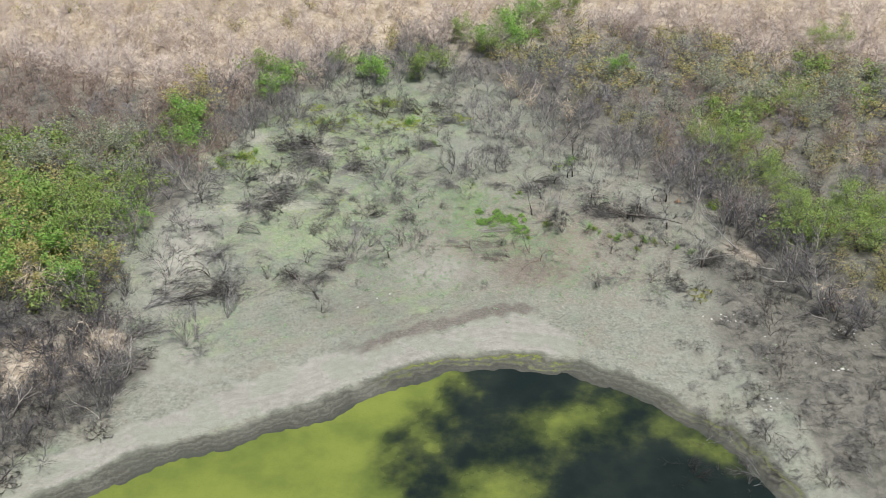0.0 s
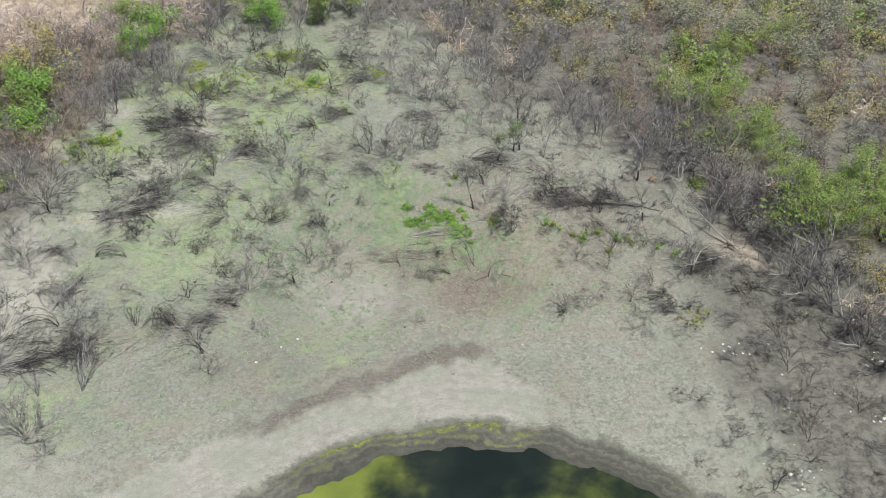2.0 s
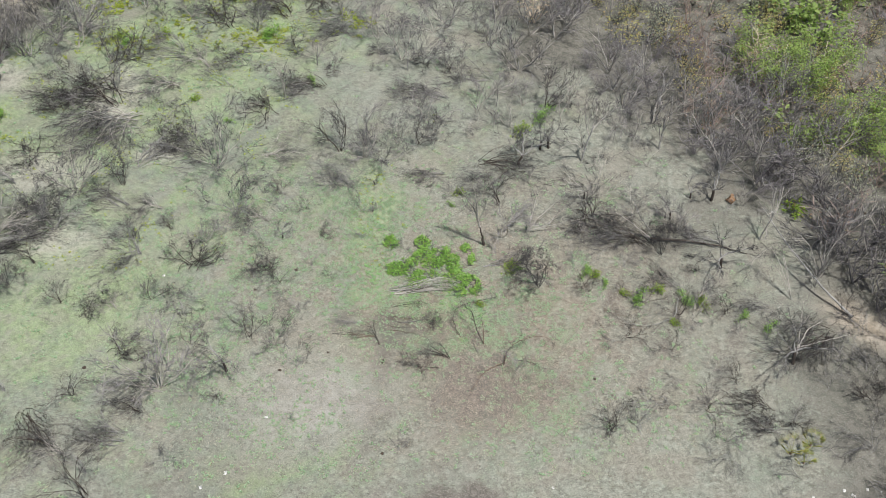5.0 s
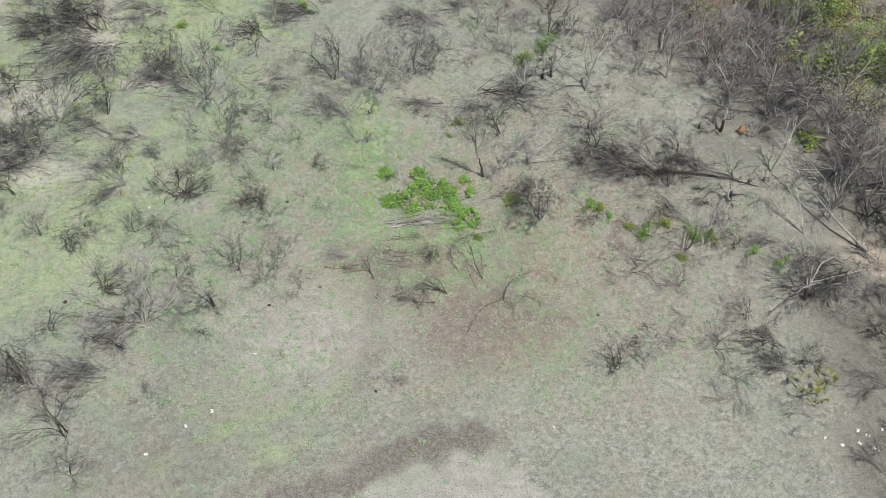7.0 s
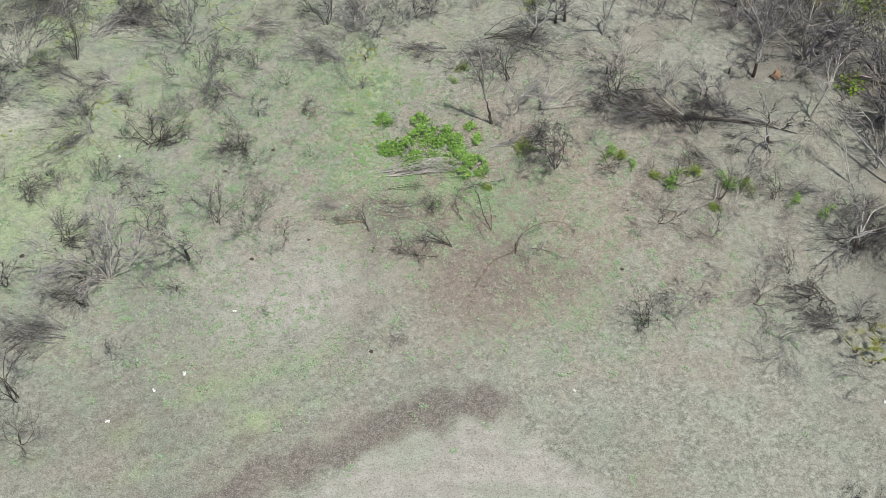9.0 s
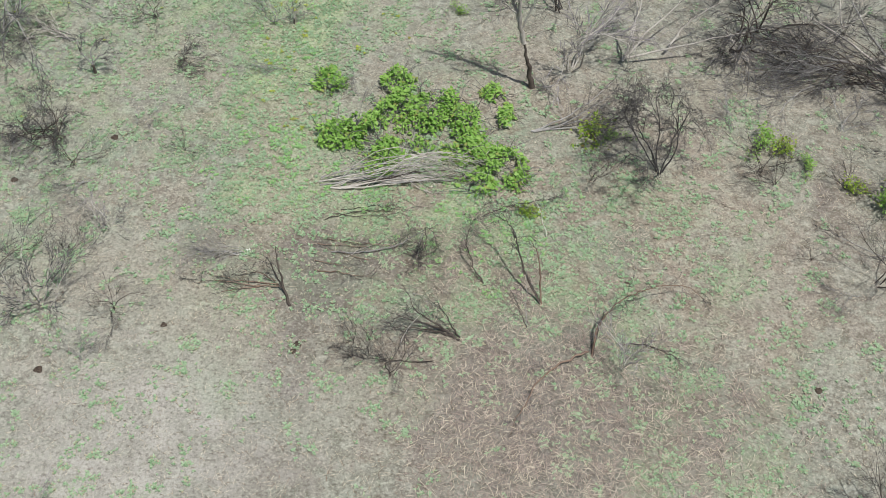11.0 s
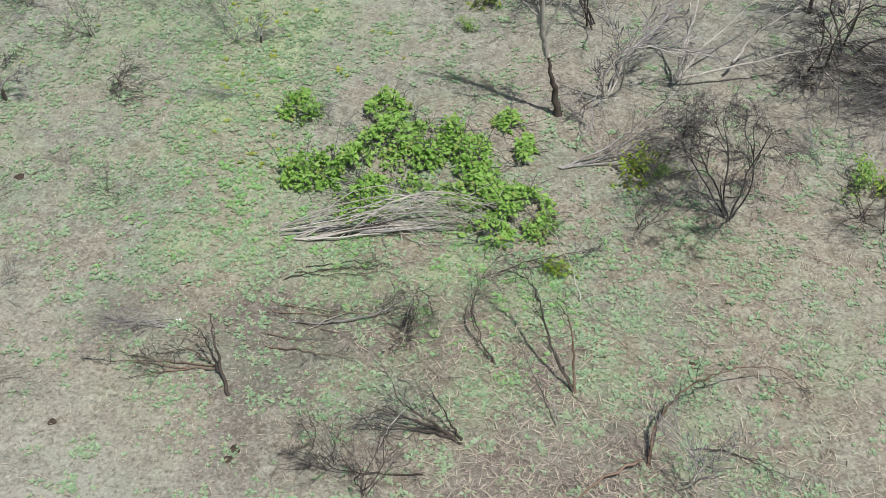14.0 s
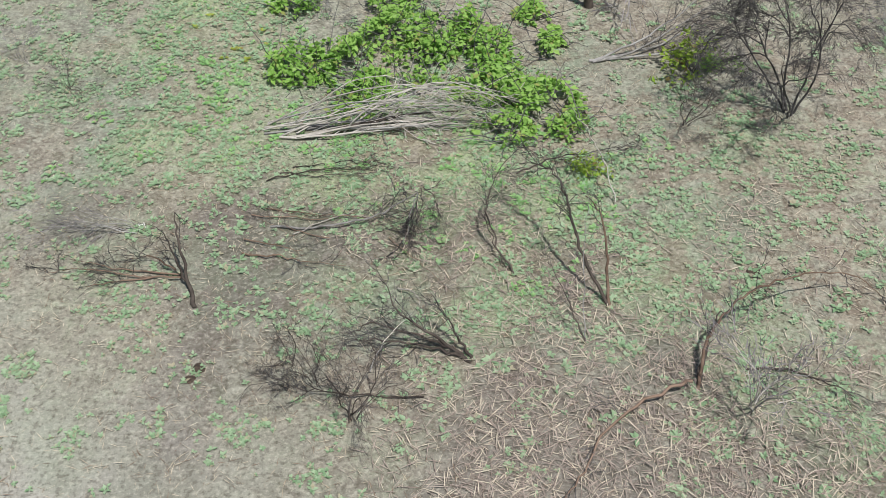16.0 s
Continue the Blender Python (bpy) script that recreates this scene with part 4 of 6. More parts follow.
# and the left side of the bed nearer by
rng, fx, fy = scattered(6, -34, -19, 100, 137, 3.2, lambda x, y: 0.3 + 0 * x, 0.8)
planted([lambda: fallen_shrub(47, BARK_GREY, TWIG_DARK, 8, (16, 4)), lambda: dense_brush(57, BARK_GREY, TWIG_GREY, 7, (11, 4)), lambda: vase_shrub(17, BARK_GREY, TWIG_GREY, 5, 6, 5)],
        [(x, y, rng.uniform(2.2, 3.9), rng.normal(160, 30)) for x, y in zip(fx, fy)])
rng, fx, fy = scattered(7, 22, 50, 74, 114, 2.15, lambda x, y: 0.85 * step(x - 0.25 * (y - 100), 23, 34), 0.2)
planted([lambda: wispy_bush(64), lambda: dense_brush(58, BARK_GREY, TWIG_DARK, 7, (11, 4)), lambda: fallen_shrub(48, BARK_GREY, TWIG_GREY, 7, (14, 4)), lambda: dense_brush(60, BARK_DARK, TWIG_DARK, 7, (11, 4))],
        [(x, y, rng.uniform(1.6, 2.9), rng.uniform(0, 360)) for x, y in zip(fx, fy)])
rng, fx, fy = scattered(12, -2, 30, 132, 146, 3.4, lambda x, y: 0.7 + 0 * x, 0.5)
planted([lambda: upright_tree(24, BARK_GREY, TWIG_MAUVE), lambda: vase_shrub(24, BARK_PALE, TWIG_MAUVE, 5, 7, 4), lambda: upright_tree(25, BARK_PALE, TWIG_GREY), lambda: fallen_shrub(50, BARK_PALE, TWIG_GREY, 6, (11, 4))],
        [(x, y, rng.uniform(2.4, 4.6), rng.normal(150, 50)) for x, y in zip(fx, fy)])
rng, fx, fy = scattered(13, 19, 33, 99, 113, 2.9, lambda x, y: 0.6 + 0 * x, 0.5)
planted([lambda: wispy_bush(68, BARK_GREY, TWIG_DARK), lambda: fallen_shrub(51, BARK_GREY, TWIG_GREY, 6, (11, 4)), lambda: wispy_bush(69, BARK_PALE, TWIG_GREY)],
        [(x, y, rng.uniform(1.0, 2.1), rng.normal(190, 60)) for x, y in zip(fx, fy)])
rng, fx, fy = scattered(11, -19, 19, 99, 138, 2.9, lambda x, y: 0.42 * (1 - bell(x, y, 6.5, 112, 7, 8)) * step(y, 99, 106), 0.8)
planted([lambda: wispy_bush(66, BARK_GREY, TWIG_GREY), lambda: fallen_shrub(49, BARK_GREY, TWIG_GREY, 6, (11, 4)), lambda: vase_shrub(20, BARK_PALE, TWIG_MAUVE, 4, 6, 4), lambda: fallen_shrub(52, BARK_GREY, TWIG_MAUVE, 6, (11, 4))],
        [(x, y, rng.uniform(0.7, 1.9), rng.normal(165, 40)) for x, y in zip(fx, fy)])
rng, fx, fy = scattered(14, 11, 33, 121.5, 137, 3.1, lambda x, y: 0.5 + 0 * x, 0.6)
planted([lambda: vase_shrub(26, BARK_PALE, TWIG_MAUVE, 5, 7, 4), lambda: upright_tree(26, BARK_PALE, TWIG_MAUVE), lambda: fallen_shrub(53, BARK_PALE, TWIG_GREY, 7, (12, 4)), lambda: wispy_bush(70, BARK_PALE, TWIG_GREY), lambda: forked_tree(34)],
        [(x, y, rng.uniform(1.7, 3.6), rng.normal(160, 50)) for x, y in zip(fx, fy)])
rng, fx, fy = scattered(15, 20, 35, 104, 121, 2.7, lambda x, y: 0.5 * step(x - 0.2 * (y - 110), 20, 25), 0.5)
planted([lambda: wispy_bush(71, BARK_PALE, TWIG_GREY), lambda: fallen_shrub(54, BARK_GREY, TWIG_DARK, 8, (14, 4)), lambda: dense_brush(61, BARK_DARK, TWIG_DARK, 8, (12, 4)), lambda: upright_tree(27, BARK_PALE, TWIG_GREY), lambda: vase_shrub(27, BARK_PALE, TWIG_GREY, 5, 7, 4)],
        [(x, y, rng.uniform(1.3, 2.9), rng.normal(170, 50)) for x, y in zip(fx, fy)])
# dark thickets on the near bank
rng, fx, fy = scattered(10, -48, -24, 66, 101, 2.5, lambda x, y: 0.8 * step(-inside(x, y), -2.5, 0.0), 0.0)
planted([lambda: dense_brush(59, BARK_DARK, TWIG_DARK, 9, (15, 4)), lambda: vase_shrub(18, BARK_GREY, TWIG_DARK, 5, 6, 5)],
        [(x, y, rng.uniform(2.2, 3.8), rng.uniform(0, 360)) for x, y in zip(fx, fy)])


def weeping_shrub(seed):
    """A few steep stems whose crown of fine twigs hangs over; one metre high."""
    rng, stems, twigs = np.random.default_rng(seed), [], Pieces()
    for k in range(6):
        a = 2 * math.pi * k / 6 + rng.uniform(-0.4, 0.4)
        line = limb(rng, (0.02 * math.cos(a), 0.02 * math.sin(a), -0.02), (0.22 * math.cos(a) - 0.12, 0.22 * math.sin(a), 1), 0.66, 0.16, (0, 0, 0.03), 7)
        stems.append(Pieces())
        stems[-1].tube(line, np.linspace(0.0075, 0.0045, 8), 5)
        for j in range(4):
            b = a + rng.normal(0, 0.9)
            branching(rng, stems[-1], twigs, line[5 + j % 3], (0.42 * math.cos(b) - 0.2, 0.42 * math.sin(b) + 0.15, 1.0), rng.uniform(0.26, 0.44), 0.0044, 2, (24, 7), 0.2, (0, 0, -0.16), 0.8, low=0.3)
    root = thing("dead_shrub", "dense dark leafless shrub with a drooping twiggy crown", "shrub", "dead shrubs of the lake bed")
    for stem in stems:
        part("stem", stem, TWIG_DARK, root)
    part("twig_mass", twigs, TWIG_DARK, root)
    return root


planted([lambda: weeping_shrub(19)], [(13.9, 115.8, 3.2, 0), (-22.5, 100.3, 2.6, 40), (-20.5, 117.0, 2.4, 120), (22.5, 118.5, 2.6, 300)])
planted([lambda: dense_brush(65, BARK_DARK, TWIG_DARK, 9, (15, 4))], [
    (26.0, 103.9, 2.2, 20), (27.8, 104.0, 2.0, 160), (19.4, 120.9, 3.0, 30), (21.6, 120.0, 2.6, 140), (-20.5, 135.5, 3.8, 10), (-19.6, 124.3, 3.4, 150),
    (-21.5, 130.0, 3.6, 100), (-24.5, 126.5, 3.4, 250), (33.0, 106.0, 3.0, 0), (35.5, 102.5, 3.2, 90), (38.5, 99.5, 3.2, 200), (41.0, 95.8, 3.2, 300), (-17.4, 134.0, 3.4, 80),
])


# ---------------------------------------------------------------- the vine thicket and the brush piles
def vine_thicket():
    rng, stems, leaves = np.random.default_rng(81), [], Pieces()
    lobes = [(4.30, 120.14, 0.42, 0.46, 0.45), (4.55, 117.61, 0.56, 0.49, 0.50), (5.38, 117.86, 0.49, 0.63, 0.60), (6.42, 120.00, 0.42, 0.46, 0.60),
             (6.48, 118.80, 0.58, 0.53, 0.65), (7.21, 118.92, 0.35, 0.42, 0.50), (7.51, 118.25, 0.40, 0.46, 0.50), (7.95, 119.10, 0.23, 0.42, 0.40), (8.47, 117.89, 0.40, 0.77, 0.55),
             (8.46, 116.71, 0.65, 0.42, 0.50), (9.34, 116.11, 0.56, 0.60, 0.55), (9.72, 115.46, 0.35, 0.32, 0.30), (9.32, 119.45, 0.28, 0.32, 0.35),
             (9.64, 118.25, 0.21, 0.70, 0.35), (6.83, 116.86, 0.77, 0.46, 0.22), (5.83, 117.05, 0.47, 0.42, 0.35), (8.50, 115.41, 0.47, 0.39, 0.30), (7.05, 118.05, 0.70, 0.42, 0.20), (5.83, 116.15, 0.58, 0.35, 0.18)]
    for cx, cy, rx, ry, h in lobes:
        rx, ry = rx * 1.25, ry * 1.2
        share = int(1050 * rx * ry * (1.0 if h > 0.3 else 0.35)) + 50
        u = rng.uniform(-1, 1, (share * 2, 2))
        u = u[(u**2).sum(1) < 1]
        u = u[wobble(cx + u[:, 0] * rx, cy + u[:, 1] * ry, 2.3, 3.5) > -0.3][:share]
        top = h * np.sqrt(np.maximum(1 - (u**2).sum(1), 0.05)) * (0.75 + 0.35 * rng.uniform(0, 1, len(u)) ** 0.5)
        lump = 0.8 + 0.55 * wobble(cx + u[:, 0] * rx, cy + u[:, 1] * ry, 4.0, 3.0)
        at = np.stack([cx + u[:, 0] * rx * 1.05, cy + u[:, 1] * ry * 1.05, top * lump * rng.uniform(0.55, 1.0, len(u)) + 0.04], 1)
        way = unit(rng.normal(0, 1, (len(u), 3)) * (1, 1, 0.35) + (0, -0.3, -0.25))
        size = rng.uniform(0.08, 0.18, len(u))
        leaves.blades(at, way, rng.normal(0, 1, (len(u), 3)) * (1, 1, 0.25), size, size * 0.62, 0.18)
        for k in range(int(9 + 8 * rx)):
            a = rng.uniform(0, 2 * math.pi)
            start = (cx + rng.uniform(-0.6, 0.6) * rx, cy + rng.uniform(-0.6, 0.6) * ry, 0.02)
            line = limb(rng, start, (math.cos(a), math.sin(a), 0.7), rng.uniform(0.7, 1.6), 0.3, (0, 0, -0.08), 6)
            line[:, 2] = np.maximum(line[:, 2], 0.02)
            stems.append(Pieces())
            stems[-1].tube(line, np.linspace(0.012, 0.004, 7), 4)
    root = thing("vine_thicket", "bright green broad-leaved vine thicket over dead stems", "thicket")
    for stem in stems:
        part("stem", stem, TWIG_GREY, root)
    part("foliage", leaves, LEAF_VINE, root)


vine_thicket()


def branch_pile():
    """Long cut limbs lying side by side, dark butts together, their pale forked ends spread and arched."""
    rng, limbs, twigs = np.random.default_rng(91), [], Pieces()
    root = thing("branch_pile", "pile of long pale cut branches beside the vine thicket", "brush pile")
    for k in range(26):
        low = k < 9
        start = np.array([rng.uniform(3.9, 5.0) if k % 3 else rng.uniform(5.0, 6.4), 115.45 + (0 if low else 0.2) + rng.normal(0, 0.1), rng.uniform(0.03, 0.1)])
        end = np.array([rng.uniform(6.4, 8.2) if low else rng.uniform(7.0, 9.2), 115.55 + (rng.uniform(0, 0.3) if low else rng.uniform(0.1, 1.25)), rng.uniform(0.03, 0.25)])
        lift = rng.uniform(0.02, 0.12) if low else rng.uniform(0.1, 0.75)
        t = np.linspace(0, 1, 9)[:, None]
        line = start + (end - start) * t + np.array([0, 0.12 * rng.normal(), lift]) * (4 * t * (1 - t)) + rng.normal(0, 0.022, (9, 3)) * (0.3, 1, 0.6)
        line[:, 2] = np.maximum(line[:, 2], 0.03)
        thick = rng.uniform(0.016, 0.034) if low else rng.uniform(0.010, 0.019)
        limbs.append(Pieces())
        limbs[-1].tube(line, np.linspace(thick, thick * 0.35, 9), 6)
        for j in range(3):
            n = int(rng.integers(3, 8))
            branching(rng, twigs, twigs, line[n], unit(line[n + 1] - line[n]) + rng.normal(0, 0.35, 3), rng.uniform(0.4, 1.1), thick * 0.45, 1, (4,), 0.1, (0, 0, -0.03), 0.5, low=0.02)
    for k, one in enumerate(limbs):
        part("branch", one, BARK_GREY if k in (1, 4, 6, 11, 15, 19, 23) else BARK_DARK if k in (0, 3) else BARK_PALE, root)
    part("twig_mass", twigs, BARK_PALE, root)


branch_pile()


def smooth_line(points, rng, rough):
    """A crooked line through a few marks."""
    ends = np.array(points, float)
    t = np.linspace(0, len(ends) - 1, 4 * len(ends))
    line = np.stack([np.interp(t, np.arange(len(ends)), ends[:, k]) for k in range(3)], 1)
    line[1:-1] = (line[:-2] + 2 * line[1:-1] + line[2:]) / 4
    line[1:-1] += rng.normal(0, rough, (len(line) - 2, 3)) * (1, 1, 0.6)
    line[:, 2] = np.maximum(line[:, 2], -0.02)
    return line


def boughs(name, label, category, seed, twig, limbs):
    """A dead plant of a few limbs, each through its own marks, with side twigs towards the ends."""
    rng, twigs = np.random.default_rng(seed), Pieces()
    root = thing(name, label, category, "fallen and bent boughs")
    for points, radius, wood, count in limbs:
        line, bough = smooth_line(points, rng, 0.018), Pieces()
        n = len(line)
        bough.tube(line, 0.85 * radius * np.linspace(1, 0.3, n) ** 1.2, 7)
        for k in range(count):
            at = int(rng.integers(n // 3, n))
            branching(rng, twigs, twigs, line[at], unit(line[min(at + 1, n - 1)] - line[max(at - 1, 0)]) + rng.normal(0, 0.55, 3), rng.uniform(0.25, 0.75), min(radius * 0.3, 0.007), 1, (5,), 0.22,
                      (0, 0, -0.04), 0.7, low=0.02)
        part("limb", bough, wood, root)
    part("twig_mass", twigs, twig, root)


boughs("dead_sapling", "dead sapling with two crooked dark stems in weeds", "sapling", 200, TWIG_DARK, [
    ([(9.87, 110.88, 0.00), (9.53, 111.43, 0.50), (9.34, 111.88, 0.95), (9.25, 112.26, 1.25), (9.02, 112.65, 1.40), (8.78, 112.92, 1.30)], 0.036, BARK_DARK, 22),
    ([(9.89, 110.90, 0.00), (9.86, 111.33, 0.60), (9.83, 111.72, 1.10), (9.55, 112.05, 1.30)], 0.034, BARK_BROWN, 6),
])
boughs("dead_sapling", "thin pale leaning sapling among weeds", "sapling", 201, TWIG_GREY, [
    ([(10.30, 113.33, 0.05), (10.12, 113.86, 0.60), (9.86, 114.11, 1.00), (9.59, 114.38, 1.30)], 0.014, BARK_PALE, 5),
])
boughs("dead_sapling", "thin dark sapling with two bare stems", "sapling", 202, TWIG_DARK, [
    ([(9.42, 110.11, 0.00), (9.23, 110.47, 0.35), (9.00, 110.98, 0.70), (8.86, 111.30, 0.90)], 0.016, BARK_DARK, 6),
    ([(9.44, 110.15, 0.00), (9.41, 110.55, 0.40), (9.49, 111.54, 1.30), (9.55, 111.82, 1.60)], 0.012, BARK_GREY, 8),
])
boughs("bowed_shrub", "two bent dark stems bowed over the weeds", "shrub", 203, TWIG_DARK, [
    ([(8.48, 111.60, 0.00), (8.21, 112.04, 0.20), (8.04, 112.52, 0.50), (8.09, 112.94, 0.70), (8.33, 113.36, 0.90), (8.63, 113.73, 1.00)], 0.022, BARK_DARK, 14),
    ([(8.37, 111.69, 0.00), (8.14, 112.15, 0.25), (7.98, 112.59, 0.50), (8.16, 113.06, 0.65), (8.43, 113.46, 0.80)], 0.013, BARK_DARK, 8),
])
boughs("fallen_bough", "dark twiggy bough beside the vine thicket", "bough", 204, TWIG_DARK, [
    ([(8.64, 114.11, 0.10), (9.17, 114.22, 0.30), (9.57, 114.22, 0.40), (10.19, 114.44, 0.30), (10.85, 114.78, 0.10)], 0.02, BARK_DARK, 22),
])
boughs("branch_pile", "thin dark fallen branches lying on weedy ground", "brush pile", 205, TWIG_DARK, [
    ([(4.23, 114.15, 0.05), (5.03, 114.41, 0.05), (5.84, 114.48, 0.05), (6.43, 114.53, 0.05)], 0.014, BARK_DARK, 10),
    ([(4.45, 114.36, 0.05), (5.38, 114.22, 0.05), (6.31, 114.33, 0.05)], 0.014, BARK_DARK, 10),
    ([(4.67, 114.52, 0.05), (5.61, 114.64, 0.05), (6.43, 114.46, 0.05)], 0.014, BARK_DARK, 10),
    ([(4.91, 114.38, 0.05), (5.49, 114.49, 0.05), (6.08, 114.41, 0.05)], 0.014, BARK_DARK, 10),
])
boughs("fallen_bough", "long grey fallen limb with a drooping twiggy end", "bough", 206, TWIG_DARK, [
    ([(4.41, 112.95, 0.03), (5.19, 112.86, 0.06), (5.86, 112.93, 0.12), (6.42, 113.05, 0.25), (6.94, 113.31, 0.45), (6.78, 112.83, 0.30), (6.66, 112.38, 0.03)], 0.026, BARK_GREY, 34),
    ([(7.00, 113.39, 0.45), (7.21, 113.19, 0.40), (7.26, 112.87, 0.25), (7.14, 112.63, 0.10)], 0.012, BARK_DARK, 26),
    ([(6.97, 113.36, 0.45), (7.01, 112.98, 0.38), (6.84, 112.70, 0.20), (6.75, 112.39, 0.05)], 0.012, BARK_DARK, 26),
])
boughs("branch_pile", "thin brown fallen branches on reddish litter", "brush pile", 207, TWIG_DARK, [
    ([(4.05, 113.25, 0.05), (4.96, 113.10, 0.05), (5.86, 113.11, 0.05), (6.53, 113.04, 0.05)], 0.014, BARK_BROWN, 10),
    ([(4.27, 113.41, 0.05), (5.18, 113.20, 0.05), (5.97, 113.25, 0.05)], 0.014, BARK_BROWN, 10),
    ([(5.42, 112.61, 0.05), (4.75, 112.87, 0.05), (4.17, 113.12, 0.05)], 0.014, BARK_BROWN, 10),
    ([(4.81, 112.73, 0.05), (5.30, 113.02, 0.05), (5.69, 113.23, 0.05), (6.08, 113.38, 0.05)], 0.015, BARK_PALE, 3),
])
boughs("branch_pile", "crooked reddish fallen branches on bare ground", "brush pile", 208, TWIG_DARK, [
    ([(3.99, 112.30, 0.05), (4.67, 112.16, 0.05), (5.00, 112.05, 0.05), (5.78, 111.94, 0.05)], 0.02, BARK_BROWN, 6),
    ([(3.99, 112.64, 0.05), (4.55, 112.46, 0.05), (5.02, 112.18, 0.05)], 0.016, BARK_BROWN, 4),
])
boughs("fallen_bough", "thin brown branch trailing over the weeds", "bough", 209, TWIG_DARK, [
    ([(6.42, 112.58, 0.05), (6.95, 111.93, 0.05), (7.46, 111.22, 0.05)], 0.012, BARK_BROWN, 5),
])
boughs("fallen_bough", "pale bent branch sticking out of brushwood", "bough", 210, TWIG_GREY, [
    ([(6.57, 111.40, 0.02), (6.88, 111.16, 0.15), (6.98, 110.69, 0.10)], 0.016, BARK_PALE, 2),
])
boughs("split_stump", "dark split stump standing in the weeds", "stump", 211, TWIG_DARK, [
    ([(3.38, 111.08, 0.00), (3.19, 111.64, 0.12), (3.07, 112.02, 0.50), (3.02, 112.37, 0.90)], 0.05, BARK_DARK, 4),
    ([(3.24, 111.51, 0.03), (2.99, 111.90, 0.40), (2.79, 112.25, 0.65)], 0.03, BARK_DARK, 5),
])
boughs("branch_pile", "long reddish branches lying beside a dead stump", "brush pile", 212, TWIG_DARK, [
    ([(3.09, 111.72, 0.08), (2.23, 111.80, 0.06), (1.35, 112.03, 0.08), (0.88, 111.94, 0.05)], 0.02, BARK_BROWN, 9),
    ([(3.06, 111.80, 0.06), (1.99, 111.99, 0.05), (1.15, 112.25, 0.06)], 0.02, BARK_BROWN, 9),
    ([(2.61, 111.77, 0.05), (1.93, 111.68, 0.05), (1.57, 111.58, 0.05)], 0.02, BARK_BROWN, 9),
    ([(2.97, 111.88, 0.10), (2.51, 112.22, 0.15), (2.19, 112.17, 0.10)], 0.02, BARK_BROWN, 9),
])
boughs("branch_pile", "tangle of dark dead branches fallen on the ground", "brush pile", 213, TWIG_DARK, [
    ([(7.67, 109.79, 0.00), (7.21, 110.11, 0.15), (6.71, 110.18, 0.25), (6.20, 110.38, 0.35), (5.84, 110.17, 0.30)], 0.034, BARK_DARK, 13),
    ([(7.63, 109.84, 0.00), (7.11, 110.03, 0.10), (6.50, 110.14, 0.15), (5.89, 110.16, 0.20)], 0.034, BARK_DARK, 13),
    ([(7.57, 109.92, 0.03), (7.01, 110.19, 0.30), (6.56, 110.44, 0.50), (6.42, 110.80, 0.70)], 0.034, BARK_DARK, 13),
    ([(7.66, 109.83, 0.00), (7.47, 110.15, 0.25), (7.27, 110.41, 0.50)], 0.034, BARK_DARK, 13),
    ([(6.17, 109.63, 0.05), (6.40, 110.06, 0.30), (6.81, 110.43, 0.45)], 0.016, BARK_PALE, 3),
])
boughs("fallen_bough", "dark straight stick with a brush of fine twigs", "bough", 214, TWIG_DARK, [
    ([(6.96, 109.12, 0.04), (6.29, 109.12, 0.05), (5.70, 109.19, 0.10), (5.11, 109.25, 0.15), (4.61, 109.53, 0.20)], 0.02, BARK_DARK, 26),
])
boughs("bent_bough", "bent dark bough arching over dry litter", "bough", 215, TWIG_DARK, [
    ([(10.95, 109.15, 0.00), (11.02, 109.45, 0.15), (11.17, 109.73, 0.45), (11.32, 109.94, 0.65), (11.61, 110.23, 0.70), (12.00, 110.51, 0.70), (12.61, 110.83, 0.60), (13.22, 111.06, 0.50), (13.81, 111.12, 0.30), (14.14, 110.87, 0.08)], 0.034, BARK_BROWN, 22),
    ([(10.99, 109.20, 0.00), (11.05, 109.52, 0.15), (11.20, 109.85, 0.45), (11.40, 110.15, 0.60)], 0.05, BARK_DARK, 3),
])
boughs("fallen_bough", "long brown bough lying across dry litter", "bough", 216, TWIG_BROWN, [
    ([(10.86, 109.19, 0.15), (10.46, 109.04, 0.15), (9.85, 108.72, 0.12), (9.39, 108.23, 0.06), (9.10, 107.68, 0.04), (8.83, 107.31, 0.03), (8.68, 106.89, 0.03)], 0.034, BARK_BROWN, 14),
])
boughs("fallen_bough", "short dark bough lying on weedy ground", "bough", 217, TWIG_DARK, [
    ([(11.72, 109.49, 0.05), (12.38, 109.44, 0.05), (12.71, 109.28, 0.05), (13.05, 109.01, 0.05)], 0.026, BARK_DARK, 8),
])
boughs("fallen_shrub", "flattened shrub with long bare grey stems", "shrub", 218, TWIG_DARK, [
    ([(10.42, 117.66, 0.03), (11.28, 117.81, 0.15), (12.06, 118.05, 0.50), (13.01, 118.53, 0.90)], 0.034, BARK_GREY, 30),
    ([(10.36, 117.70, 0.03), (11.54, 117.74, 0.10), (12.58, 117.85, 0.25), (13.34, 118.03, 0.70)], 0.034, BARK_GREY, 30),
    ([(10.49, 117.74, 0.03), (11.42, 117.97, 0.30), (12.21, 118.28, 0.70), (13.24, 119.15, 1.10)], 0.034, BARK_GREY, 30),
    ([(10.62, 117.71, 0.05), (11.80, 117.88, 0.25), (12.86, 118.26, 0.70), (13.62, 118.37, 1.00)], 0.034, BARK_GREY, 30),
])
